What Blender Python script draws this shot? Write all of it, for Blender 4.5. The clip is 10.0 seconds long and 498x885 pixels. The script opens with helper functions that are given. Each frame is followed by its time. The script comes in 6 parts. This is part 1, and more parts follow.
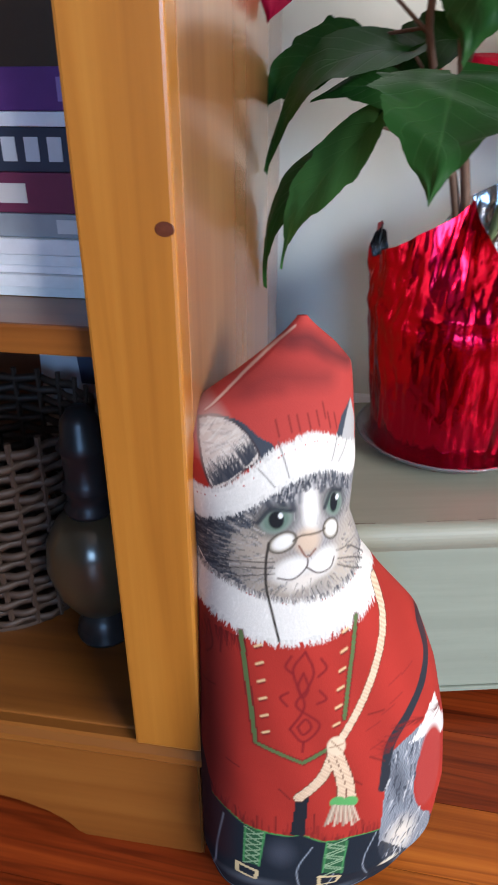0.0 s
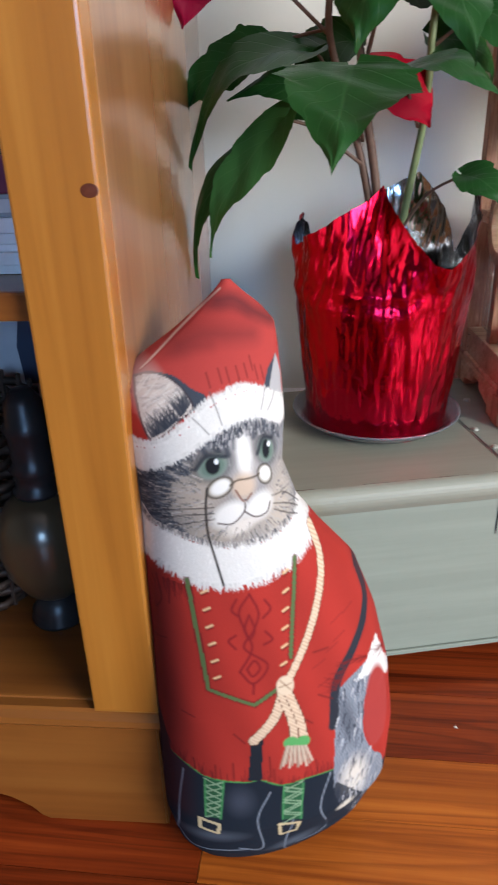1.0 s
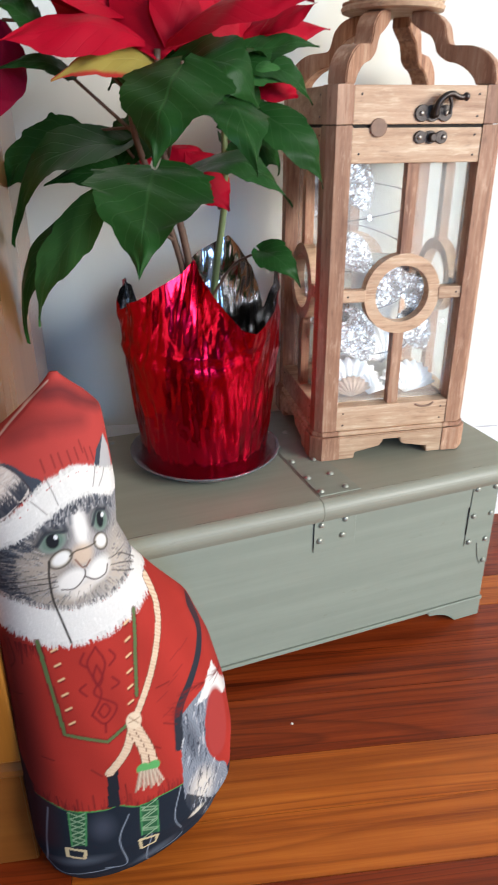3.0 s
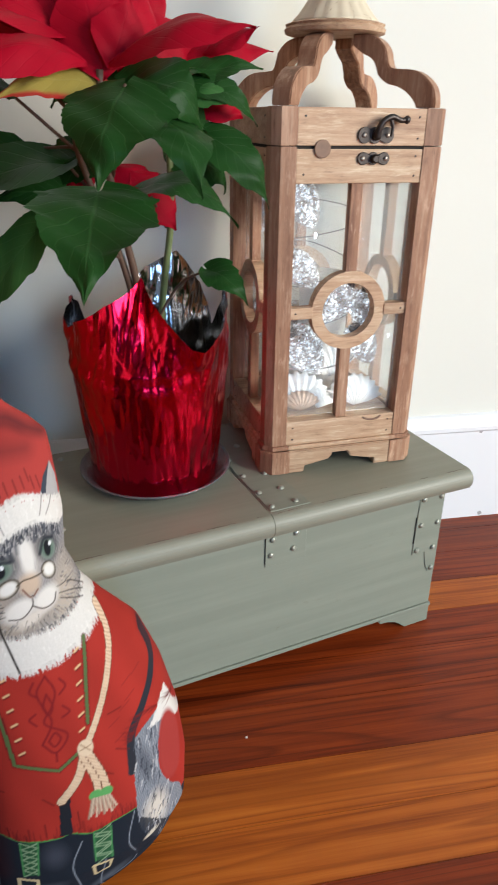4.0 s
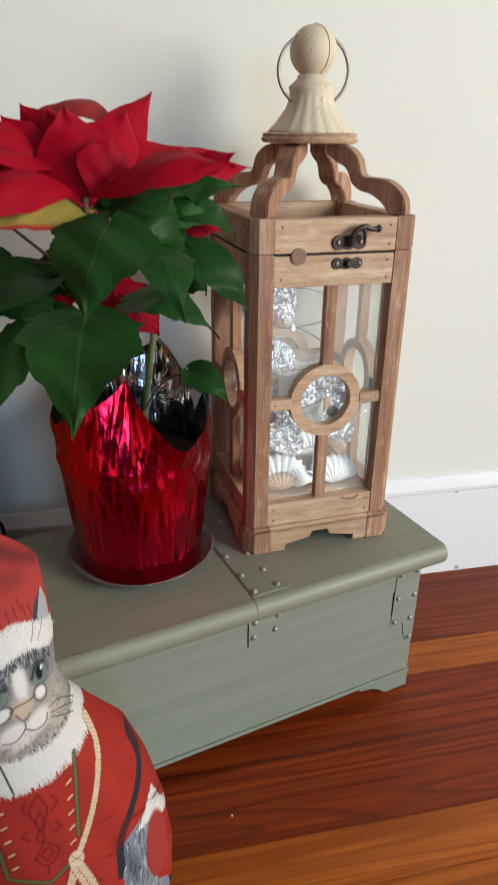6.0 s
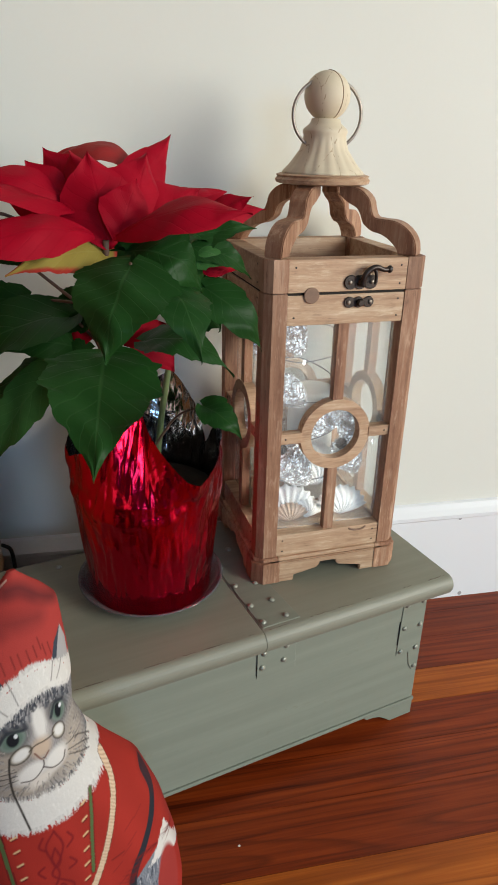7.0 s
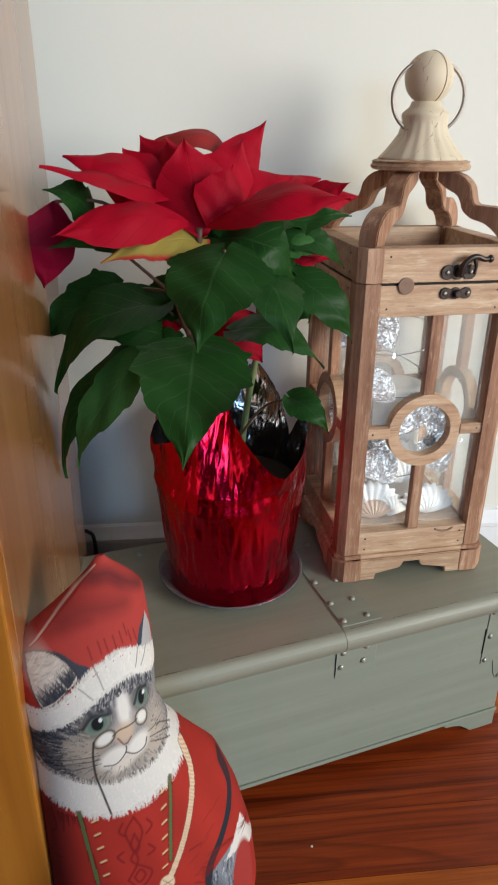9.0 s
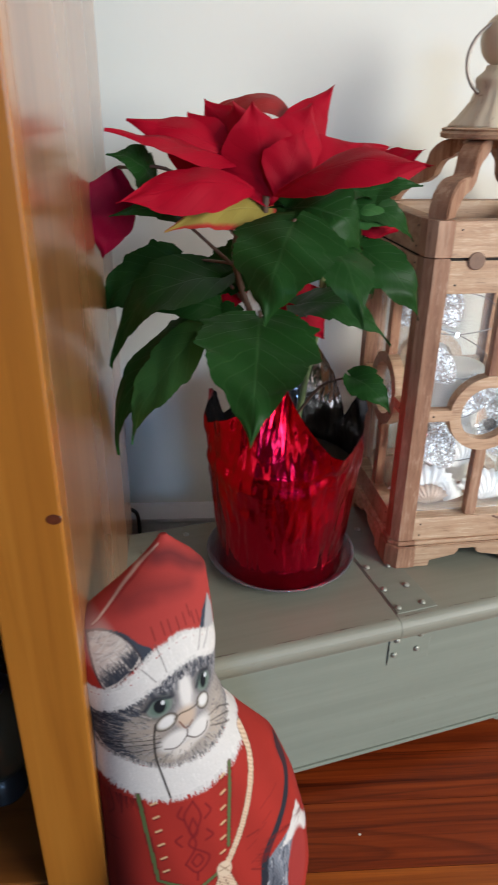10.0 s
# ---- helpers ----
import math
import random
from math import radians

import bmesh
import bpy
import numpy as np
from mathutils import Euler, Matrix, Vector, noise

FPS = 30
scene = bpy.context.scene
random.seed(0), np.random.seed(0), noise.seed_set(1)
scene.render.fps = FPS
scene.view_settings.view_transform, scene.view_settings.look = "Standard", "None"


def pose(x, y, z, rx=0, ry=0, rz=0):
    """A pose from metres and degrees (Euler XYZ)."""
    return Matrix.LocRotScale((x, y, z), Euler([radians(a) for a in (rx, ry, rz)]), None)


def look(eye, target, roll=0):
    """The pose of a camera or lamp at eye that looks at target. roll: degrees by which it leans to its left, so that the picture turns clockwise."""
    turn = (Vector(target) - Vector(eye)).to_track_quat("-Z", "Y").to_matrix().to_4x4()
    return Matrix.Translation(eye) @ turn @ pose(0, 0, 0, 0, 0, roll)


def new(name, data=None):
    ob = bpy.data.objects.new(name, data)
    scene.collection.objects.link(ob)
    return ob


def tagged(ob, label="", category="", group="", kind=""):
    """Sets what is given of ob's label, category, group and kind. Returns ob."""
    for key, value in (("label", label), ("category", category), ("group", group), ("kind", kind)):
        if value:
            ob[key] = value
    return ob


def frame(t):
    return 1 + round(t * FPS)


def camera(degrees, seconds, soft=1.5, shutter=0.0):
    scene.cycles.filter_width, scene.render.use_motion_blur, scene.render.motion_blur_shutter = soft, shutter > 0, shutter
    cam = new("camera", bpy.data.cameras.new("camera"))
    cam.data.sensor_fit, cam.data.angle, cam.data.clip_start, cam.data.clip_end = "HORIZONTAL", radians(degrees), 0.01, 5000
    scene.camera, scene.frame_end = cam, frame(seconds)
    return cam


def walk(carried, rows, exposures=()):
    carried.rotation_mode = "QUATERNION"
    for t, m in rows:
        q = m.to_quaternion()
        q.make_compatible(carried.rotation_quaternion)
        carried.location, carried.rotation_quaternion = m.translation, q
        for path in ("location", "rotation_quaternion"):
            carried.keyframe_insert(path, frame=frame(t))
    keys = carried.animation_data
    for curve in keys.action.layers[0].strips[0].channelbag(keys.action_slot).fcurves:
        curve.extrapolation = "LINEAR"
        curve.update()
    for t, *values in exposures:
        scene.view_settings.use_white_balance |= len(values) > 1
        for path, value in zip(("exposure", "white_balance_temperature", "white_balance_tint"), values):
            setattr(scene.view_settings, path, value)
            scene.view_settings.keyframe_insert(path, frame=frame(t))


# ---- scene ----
# camera and walk
cam = camera(40.34, 10.0, soft=1.6, shutter=0.7)
ROWS = [
    (0, -0.0535, -0.0611, 0.5681, 62.17, 0.05, 11.20),
    (0.5, -0.0492, -0.0932, 0.5393, 65.53, 2.14, 8.00),
    (1, -0.0328, -0.1077, 0.5345, 65.01, 1.60, 6.25),
    (1.5, -0.0229, -0.1251, 0.5414, 65.44, 1.59, 4.63),
    (2, -0.0177, -0.1339, 0.5466, 65.05, 1.90, 2.05),
    (2.5, -0.0088, -0.1457, 0.5761, 65.15, 0.97, -2.24),
    (3, -0.0084, -0.1519, 0.6126, 64.49, 0.25, -6.56),
    (3.2, -0.0044, -0.1535, 0.6164, 64.57, 0.04, -6.92),
    (4.3, -0.0012, -0.1464, 0.6387, 64.37, -0.56, -11.21),
    (4.5, -0.0003, -0.1486, 0.6437, 64.43, -0.47, -11.35),
    (5, -0.0007, -0.1456, 0.6595, 64.46, -0.64, -12.11),
    (5.5, 0.0020, -0.1360, 0.6761, 63.89, -0.15, -12.80),
    (5.7, 0.0024, -0.1353, 0.6984, 64.60, -0.28, -12.25),
    (6.8, -0.0105, -0.1326, 0.7538, 65.77, -1.44, -11.87),
    (7, -0.0148, -0.1320, 0.7548, 66.06, -1.32, -11.78),
    (7.5, -0.0173, -0.1300, 0.7536, 65.85, -1.19, -11.30),
    (8, -0.0228, -0.1311, 0.7554, 66.58, -0.15, -8.06),
    (8.5, -0.0282, -0.1228, 0.7506, 66.16, -0.36, -6.53),
    (9, -0.0290, -0.1191, 0.7460, 65.61, -0.47, -5.62),
    (9.5, -0.0376, -0.1116, 0.7358, 64.69, -0.44, -4.61),
    (10, -0.0623, -0.0987, 0.7332, 64.13, -0.67, -3.30),
]
walk(cam, [(t, pose(x, y, z, a, b, c)) for t, x, y, z, a, b, c in ROWS],
     [(0.0, 0.64, 6100, 10), (2.0, 0.48, 6150, 10), (3.2, 0.43, 6350, 8), (4.5, 0.0, 6600, 7), (5.5, -0.08, 6650, 6), (7.0, -0.2, 6750, 5),
      (8.0, -0.18, 6750, 5), (9.0, -0.08, 6600, 7), (10.0, 0.03, 6450, 9)])

# daylight and exposure
scene.view_settings.exposure = 0.0
world = bpy.data.worlds.new("sky")
scene.world = world
world.use_nodes = True
wn = world.node_tree.nodes
sky = wn.new("ShaderNodeTexSky")
sky.sky_type, sky.sun_disc = "NISHITA", False
sky.sun_elevation, sky.sun_rotation = radians(35), radians(150)
world.node_tree.links.new(sky.outputs[0], wn["Background"].inputs[0])
wn["Background"].inputs[1].default_value = 0.1


def window_light(eye, target, w, h, watts, colour):
    """Skylight that falls in through a window's opening."""
    lamp = bpy.data.lights.new("window_light", "AREA")
    lamp.shape, lamp.size, lamp.size_y, lamp.energy, lamp.color = "RECTANGLE", w, h, watts, colour
    ob = new("window_light", lamp)
    ob.matrix_world = look(eye, target)
    return ob


window_light((2.56, -1.61, 1.30), (0.0, -0.6, 0.9), 1.96, 1.5, 150, (1.0, 0.985, 0.95))
window_light((1.15, -4.96, 1.55), (0.4, 0.0, 0.7), 1.25, 1.25, 63, (0.30, 0.57, 1.0))

# ---------------------------------------------------------------- materials
class Nodes:
    """A small builder for one node material."""

    def __init__(self, name, rough=0.5, metal=0.0, coat=0.0, spec=0.5):
        self.m = bpy.data.materials.new(name)
        self.m.use_nodes = True
        self.t = self.m.node_tree
        self.b = self.t.nodes["Principled BSDF"]
        self.b.inputs["Roughness"].default_value = rough
        self.b.inputs["Metallic"].default_value = metal
        self.b.inputs["Coat Weight"].default_value = coat
        self.b.inputs["Coat Roughness"].default_value = 0.3
        self.b.inputs["Specular IOR Level"].default_value = spec

    def add(self, kind, **inputs):
        n = self.t.nodes.new("ShaderNode" + kind)
        for k, v in inputs.items():
            k = k.replace("_", " ")
            if isinstance(v, bpy.types.NodeSocket):
                self.t.links.new(v, n.inputs[k])
            else:
                n.inputs[k].default_value = v
        return n

    def link(self, out, key):
        self.t.links.new(out, self.b.inputs[key])

    def coords(self, scale=(1, 1, 1), rot=(0, 0, 0), vary=True):
        tc = self.add("TexCoord")
        mp = self.add("Mapping", Vector=tc.outputs["Object"], Scale=scale, Rotation=rot)
        if vary:
            info = self.add("ObjectInfo")
            mul = self.t.nodes.new("ShaderNodeVectorMath")
            mul.operation = "SCALE"
            mul.inputs[0].default_value = (37.0, 23.0, 51.0)
            self.t.links.new(info.outputs["Random"], mul.inputs["Scale"])
            self.t.links.new(mul.outputs[0], mp.inputs["Location"])
        return mp.outputs[0]

    def noise(self, vec, scale, detail=4.0, rough=0.55, distort=0.0):
        return self.add("TexNoise", Vector=vec, Scale=scale, Detail=detail, Roughness=rough, Distortion=distort).outputs["Fac"]

    def ramp(self, fac, *stops):
        n = self.add("ValToRGB", Fac=fac)
        e = n.color_ramp.elements
        while len(e) < len(stops):
            e.new(0.5)
        for el, (p, c) in zip(e, stops):
            el.position, el.color = p, (*c, 1.0) if len(c) == 3 else c
        return n.outputs["Color"]

    def mix(self, fac, a, b, blend="MIX"):
        n = self.t.nodes.new("ShaderNodeMix")
        n.data_type, n.blend_type = "RGBA", blend
        for s, v in ((n.inputs[0], fac), (n.inputs[6], a), (n.inputs[7], b)):
            if isinstance(v, bpy.types.NodeSocket):
                self.t.links.new(v, s)
            else:
                s.default_value = v if isinstance(v, float) else (*v, 1.0)
        return n.outputs[2]

    def math(self, op, a, b=0.0):
        n = self.t.nodes.new("ShaderNodeMath")
        n.operation = op
        for s, v in zip(n.inputs, (a, b)):
            if isinstance(v, bpy.types.NodeSocket):
                self.t.links.new(v, s)
            else:
                s.default_value = v
        return n.outputs[0]

    def bump(self, height, strength=0.3, distance=0.001, normal=None):
        n = self.add("Bump", Height=height, Strength=strength, Distance=distance)
        if normal is not None:
            self.t.links.new(normal, n.inputs["Normal"])
        self.link(n.outputs[0], "Normal")
        return n.outputs[0]


def grey(v):
    return (v, v, v)


def wood(name, dark, mid, light, grain="Z", scale=1.0, rough=0.45, coat=0.0, knots=False, contrast=1.0, bump=0.15, pieces=0.0, spec=0.5, stretch=0.06, rings=0.0, scuff=0.0):
    """Straight-grained softwood: long streaks along the grain, broad bands, pores."""
    s = Nodes(name, rough, 0.0, coat, spec)
    k = {"X": (stretch, 1, 1), "Y": (1, stretch, 1), "Z": (1, 1, stretch)}[grain]
    vec = s.coords(k)
    warp = s.noise(vec, 14 * scale, 3)
    streak = s.noise(vec, 130 * scale, 5, 0.6, 0.6)
    band = s.noise(vec, 26 * scale, 3, 0.5, 1.2)
    fac = s.math("ADD", s.math("MULTIPLY", streak, 0.45), s.math("MULTIPLY", band, 0.55))
    lo, hi = 0.5 - 0.17 / contrast, 0.5 + 0.17 / contrast
    col = s.ramp(fac, (lo, dark), (0.5, mid), (hi, light))
    blotch = s.noise(s.coords((1, 1, 1)), 9 * scale, 3)
    col = s.mix(s.math("MULTIPLY", blotch, 0.35), col, dark)
    if knots:
        v = s.t.nodes.new("ShaderNodeTexVoronoi")
        s.t.links.new(s.coords((1, 1, 0.55)), v.inputs["Vector"])
        v.inputs["Scale"].default_value = 3.1
        col = s.mix(s.ramp(v.outputs["Distance"], (0.012, grey(1.0)), (0.03, grey(0.0))), col, (0.10, 0.025, 0.008))
    if rings:
        flow = s.noise(s.coords((0.045, 1, 1)), 9.0, 2, 0.45, 0.3)
        ring = s.math("FRACT", s.math("MULTIPLY", flow, 27.0))
        late = s.math("MULTIPLY", s.ramp(ring, (0.0, grey(0.0)), (0.6, grey(0.08)), (0.88, grey(0.85)), (1.0, grey(0.05))), s.math("ADD", s.math("MULTIPLY", band, rings), rings * 0.35))
        col = s.mix(late, col, dark)
    if scuff:
        fleck = s.noise(s.coords(tuple(max(c, 0.14) for c in k)), 260.0, 6, 0.75)
        where = s.noise(s.coords((1, 1, 1)), 24.0, 4, 0.6)
        pale = s.math("MULTIPLY", s.ramp(fleck, (0.50, grey(0.0)), (0.64, grey(1.0))), s.ramp(where, (0.42, grey(0.0)), (0.62, grey(scuff))))
        col = s.mix(pale, col, tuple(min(0.85, c * 1.25 + 0.05) for c in light))
        worn = s.math("MULTIPLY", s.ramp(fleck, (0.36, grey(1.0)), (0.47, grey(0.0))), s.ramp(where, (0.40, grey(scuff)), (0.56, grey(0.0))))
        col = s.mix(worn, col, tuple(c * 0.6 for c in dark))
    if pieces:
        info = s.add("ObjectInfo")
        col = s.mix(s.math("MULTIPLY", info.outputs["Random"], pieces), col, tuple(0.45 * c for c in mid))
    s.link(col, "Base Color")
    rg = s.math("ADD", s.math("MULTIPLY", warp, 0.2), rough - 0.1)
    s.link(rg, "Roughness")
    s.bump(streak, bump, 0.0006)
    return s.m


def paint(name, colour, rough=0.5, worn=None, stain=0.12, bump=0.12, grain=260.0, brush=0.0):
    s = Nodes(name, rough)
    vec = s.coords()
    big = s.noise(vec, 5.0, 4)
    fine = s.noise(vec, grain, 4)
    col = s.mix(s.math("MULTIPLY", big, stain * 2), colour, tuple(c * 0.72 for c in colour))
    col = s.mix(s.math("MULTIPLY", fine, stain), col, tuple(min(1, c * 1.25) for c in colour))
    if brush:
        strokes = s.noise(s.coords((0.05, 1, 1)), 60.0, 5, 0.65)
        col = s.mix(s.ramp(strokes, (0.42, grey(0.0)), (0.75, grey(brush))), col, tuple(min(1, c * 1.45) for c in colour))
        scuff = s.noise(s.coords((0.5, 1, 1)), 22.0, 8, 0.75)
        col = s.mix(s.ramp(scuff, (0.64, grey(0.0)), (0.72, grey(0.55))), col, (0.15, 0.125, 0.085))
    if worn:
        crack = s.t.nodes.new("ShaderNodeTexVoronoi")
        crack.feature = "DISTANCE_TO_EDGE"
        s.t.links.new(s.coords((1, 1, 0.2)), crack.inputs["Vector"])
        crack.inputs["Scale"].default_value = 36.0
        lines = s.math("MULTIPLY", s.ramp(crack.outputs["Distance"], (0.0, grey(1.0)), (0.018, grey(0.0))), s.ramp(fine, (0.5, grey(0.0)), (0.6, grey(0.9))))
        col = s.mix(lines, col, worn)
        patch = s.noise(s.coords((0.4, 1, 1)), 34.0, 6, 0.7)
        col = s.mix(s.ramp(patch, (0.66, grey(0.0)), (0.72, grey(1.0))), col, worn)
    s.link(col, "Base Color")
    s.link(s.math("ADD", s.math("MULTIPLY", big, 0.2), rough - 0.1), "Roughness")
    s.bump(fine, bump, 0.0005)
    return s.m


def plain(name, colour, rough=0.5, metal=0.0, vary=0.15, scale=40.0, bump=0.1, coat=0.0):
    s = Nodes(name, rough, metal, coat)
    n = s.noise(s.coords(), scale, 5)
    s.link(s.mix(n, tuple(c * (1 - vary) for c in colour), tuple(min(1.0, c * (1 + vary)) for c in colour)), "Base Color")
    s.link(s.math("ADD", s.math("MULTIPLY", n, 0.16), rough - 0.08), "Roughness")
    if bump:
        s.bump(n, bump, 0.0006)
    return s.m


def foil(name, colour, rough=0.22):
    """Crinkled metal foil: long soft pleats, sharp small creases and a thin lacquer."""
    s = Nodes(name, rough, 1.0, 0.10)
    s.b.inputs["Coat Roughness"].default_value = 0.12
    v = s.t.nodes.new("ShaderNodeTexVoronoi")
    v.feature = "F1"
    s.t.links.new(s.coords((1, 1, 0.5)), v.inputs["Vector"])
    v.inputs["Scale"].default_value = 48.0
    r = s.t.nodes.new("ShaderNodeTexVoronoi")
    r.feature = "DISTANCE_TO_EDGE"
    s.t.links.new(s.coords((1, 1, 0.45)), r.inputs["Vector"])
    r.inputs["Scale"].default_value = 44.0
    crease = s.ramp(r.outputs["Distance"], (0.0, grey(1.0)), (0.16, grey(0.0)))
    n1 = s.noise(s.coords((1, 1, 0.5)), 26.0, 3, 0.5, 1.4)
    n2 = s.noise(s.coords(), 300.0, 2)
    f = s.t.nodes.new("ShaderNodeTexVoronoi")
    s.t.links.new(s.coords((1, 1, 0.6)), f.inputs["Vector"])
    f.inputs["Scale"].default_value = 105.0
    h = s.math("ADD", s.math("MULTIPLY", v.outputs["Distance"], 0.22), s.math("ADD", n1, s.math("MULTIPLY", f.outputs["Distance"], 0.07)))
    h = s.math("ADD", h, s.math("ADD", s.math("MULTIPLY", crease, 0.09), s.math("MULTIPLY", n2, 0.012)))
    s.link(s.mix(n1, tuple(c * 0.75 for c in colour), colour), "Base Color")
    s.link(s.math("ADD", s.math("MULTIPLY", n2, 0.12), rough - 0.05), "Roughness")
    nb = s.bump(h, 0.6, 0.0042)
    s.link(nb, "Coat Normal")
    return s.m


def leafy(name, colour, back, vein, rough=0.42, through_light=0.25, edge=None):
    """A leaf with a midrib and side veins drawn in its own length and width (UV)."""
    s = Nodes(name, rough, 0.0, 0.0, 0.1)
    uv = s.add("UVMap")
    sep = s.t.nodes.new("ShaderNodeSeparateXYZ")
    s.t.links.new(uv.outputs[0], sep.inputs[0])
    across = s.math("ABSOLUTE", s.math("SUBTRACT", sep.outputs[0], 0.5))
    rib = s.ramp(across, (0.008, grey(1.0)), (0.022, grey(0.0)))
    slant = s.math("FRACT", s.math("MULTIPLY", s.math("SUBTRACT", sep.outputs[1], s.math("MULTIPLY", across, 0.55)), 8.0))
    side = s.ramp(s.math("ABSOLUTE", s.math("SUBTRACT", slant, 0.5)), (0.02, grey(0.75)), (0.06, grey(0.0)))
    veins = s.math("MAXIMUM", rib, side)
    blot = s.noise(s.coords(), 26.0, 4)
    fine = s.noise(s.coords(), 420.0, 3)
    col = s.mix(blot, tuple(c * 0.7 for c in colour), tuple(c * 1.25 for c in colour))
    if edge:
        rim = s.math("ADD", across, s.math("MULTIPLY", blot, 0.25))
        col = s.mix(s.ramp(rim, (0.42, grey(0.0)), (0.55, grey(1.0))), col, edge)
    col = s.mix(s.math("MULTIPLY", veins, 0.15), col, vein)
    s.link(col, "Base Color")
    s.bump(s.math("SUBTRACT", s.math("MULTIPLY", fine, 0.3), s.math("MULTIPLY", veins, 0.6)), 0.35, 0.0012)
    tr = s.t.nodes.new("ShaderNodeBsdfTranslucent")
    tr.inputs[0].default_value = (*back, 1.0)
    mx = s.t.nodes.new("ShaderNodeMixShader")
    mx.inputs[0].default_value = through_light
    out = s.t.nodes["Material Output"]
    s.t.links.new(s.b.outputs[0], mx.inputs[1])
    s.t.links.new(tr.outputs[0], mx.inputs[2])
    s.t.links.new(mx.outputs[0], out.inputs[0])
    return s.m


def clear_glass(name, tint=(0.96, 0.98, 0.97), rough=0.02):
    s = Nodes(name, 0.0)
    s.b.inputs["Transmission Weight"].default_value = 1.0
    s.b.inputs["IOR"].default_value = 1.45
    s.b.inputs["Base Color"].default_value = (*tint, 1)
    s.b.inputs["Roughness"].default_value = rough
    return s.m


def lit_mercury(name):
    """Crackled silvered glass whose flecks emit a cool glow in place of inner LEDs."""
    s = Nodes(name, 0.18, 0.75)
    v = s.t.nodes.new("ShaderNodeTexVoronoi")
    s.t.links.new(s.coords(), v.inputs["Vector"])
    v.inputs["Scale"].default_value = 260.0
    patch = s.noise(s.coords(), 90.0, 4, 0.6)
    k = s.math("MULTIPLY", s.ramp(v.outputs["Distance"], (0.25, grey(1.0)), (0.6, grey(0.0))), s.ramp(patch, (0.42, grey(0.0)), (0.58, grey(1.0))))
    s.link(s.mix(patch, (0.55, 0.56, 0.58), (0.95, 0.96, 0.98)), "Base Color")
    # the glow is put on the surface; no lamp sits inside the cones
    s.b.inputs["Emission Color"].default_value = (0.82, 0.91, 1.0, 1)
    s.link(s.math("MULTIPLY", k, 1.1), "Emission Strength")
    s.bump(s.math("ADD", patch, v.outputs["Distance"]), 0.5, 0.0012)
    return s.m


def hazy_glass(name):
    """Clear panes with a little pale diffuse mixed in evenly."""
    m = clear_glass(name)
    t = m.node_tree
    d = t.nodes.new("ShaderNodeBsdfDiffuse")
    d.inputs[0].default_value = (0.8, 0.8, 0.78, 1)
    mx = t.nodes.new("ShaderNodeMixShader")
    mx.inputs[0].default_value = 0.08
    t.links.new(t.nodes["Principled BSDF"].outputs[0], mx.inputs[1])
    t.links.new(d.outputs[0], mx.inputs[2])
    t.links.new(mx.outputs[0], t.nodes["Material Output"].inputs[0])
    return m


M_WALL = paint("wall_paint", (0.74, 0.745, 0.68), 0.7, None, 0.05, 0.06, 180.0)
# unseen walls: near-black so that little light bounces back into the shadows
M_FAR = paint("far_wall_dark", (0.11, 0.105, 0.10), 0.7, None, 0.05, 0.06, 180.0)
# ceiling out of view, greyed down to weaken its bounce
M_CEIL = paint("ceiling_dark", (0.24, 0.24, 0.25), 0.8, None, 0.03, 0.05)
M_TRIM = paint("trim_gloss", (0.80, 0.82, 0.84), 0.32, None, 0.05, 0.04)
M_PLANK = wood("floor_heart_pine", (0.055, 0.007, 0.002), (0.235, 0.034, 0.006), (0.36, 0.062, 0.010), "X", 1.5, 0.34, 0.0, False, 1.1, 0.12, 0.45, 0.2, 0.028, 0.7)
M_PLANK_SAP = wood("floor_sap_pine", (0.17, 0.030, 0.005), (0.47, 0.120, 0.014), (0.64, 0.19, 0.024), "X", 1.5, 0.34, 0.0, False, 0.9, 0.12, 0.2, 0.2, 0.028, 0.75)
M_SUBFLOOR = plain("floor_gap", (0.03, 0.012, 0.006), 0.9)
M_PINE = wood("amber_pine", (0.22, 0.072, 0.008), (0.36, 0.138, 0.017), (0.45, 0.198, 0.031), "Z", 0.55, 0.3, 1.0, False, 0.8, 0.05, 0.0, 0.5, 0.03)
# amber pine of the side board, part of its sheen put into a greyer colour
M_PINE_SIDE = wood("side_pine_sheen", (0.16, 0.056, 0.016), (0.28, 0.118, 0.040), (0.36, 0.175, 0.068), "Z", 0.5, 0.28, 1.0, False, 0.9, 0.05, 0.0, 0.5, 0.03)
M_PINE_SIDE.node_tree.nodes["Principled BSDF"].inputs["Coat Roughness"].default_value = 0.2
# the same amber pine, darkened in colour for the shade on shelves and plinth
M_PINE_X = wood("amber_pine_lengthwise_shaded", (0.12, 0.035, 0.006), (0.195, 0.065, 0.011), (0.26, 0.098, 0.018), "X", 0.55, 0.34, 0.3, False, 0.9, 0.06, 0.0, 0.5, 0.03)
M_SAGE = paint("sage_paint", (0.208, 0.233, 0.188), 0.5, None, 0.16, 0.16, 90.0, 0.34)
M_SAGE_LID = paint("sage_paint_lid", (0.225, 0.228, 0.178), 0.52, None, 0.16, 0.16, 90.0, 0.3)
M_SEAM = plain("dark_seam", (0.02, 0.016, 0.012), 0.9)
M_STUD = plain("painted_stud", (0.30, 0.31, 0.26), 0.35, 0.4, 0.3, 200.0)
M_OAK = wood("weathered_fir", (0.16, 0.062, 0.032), (0.41, 0.210, 0.120), (0.62, 0.41, 0.27), "Z", 1.3, 0.6, 0.0, False, 1.05, 0.5, 0.5, scuff=0.6)
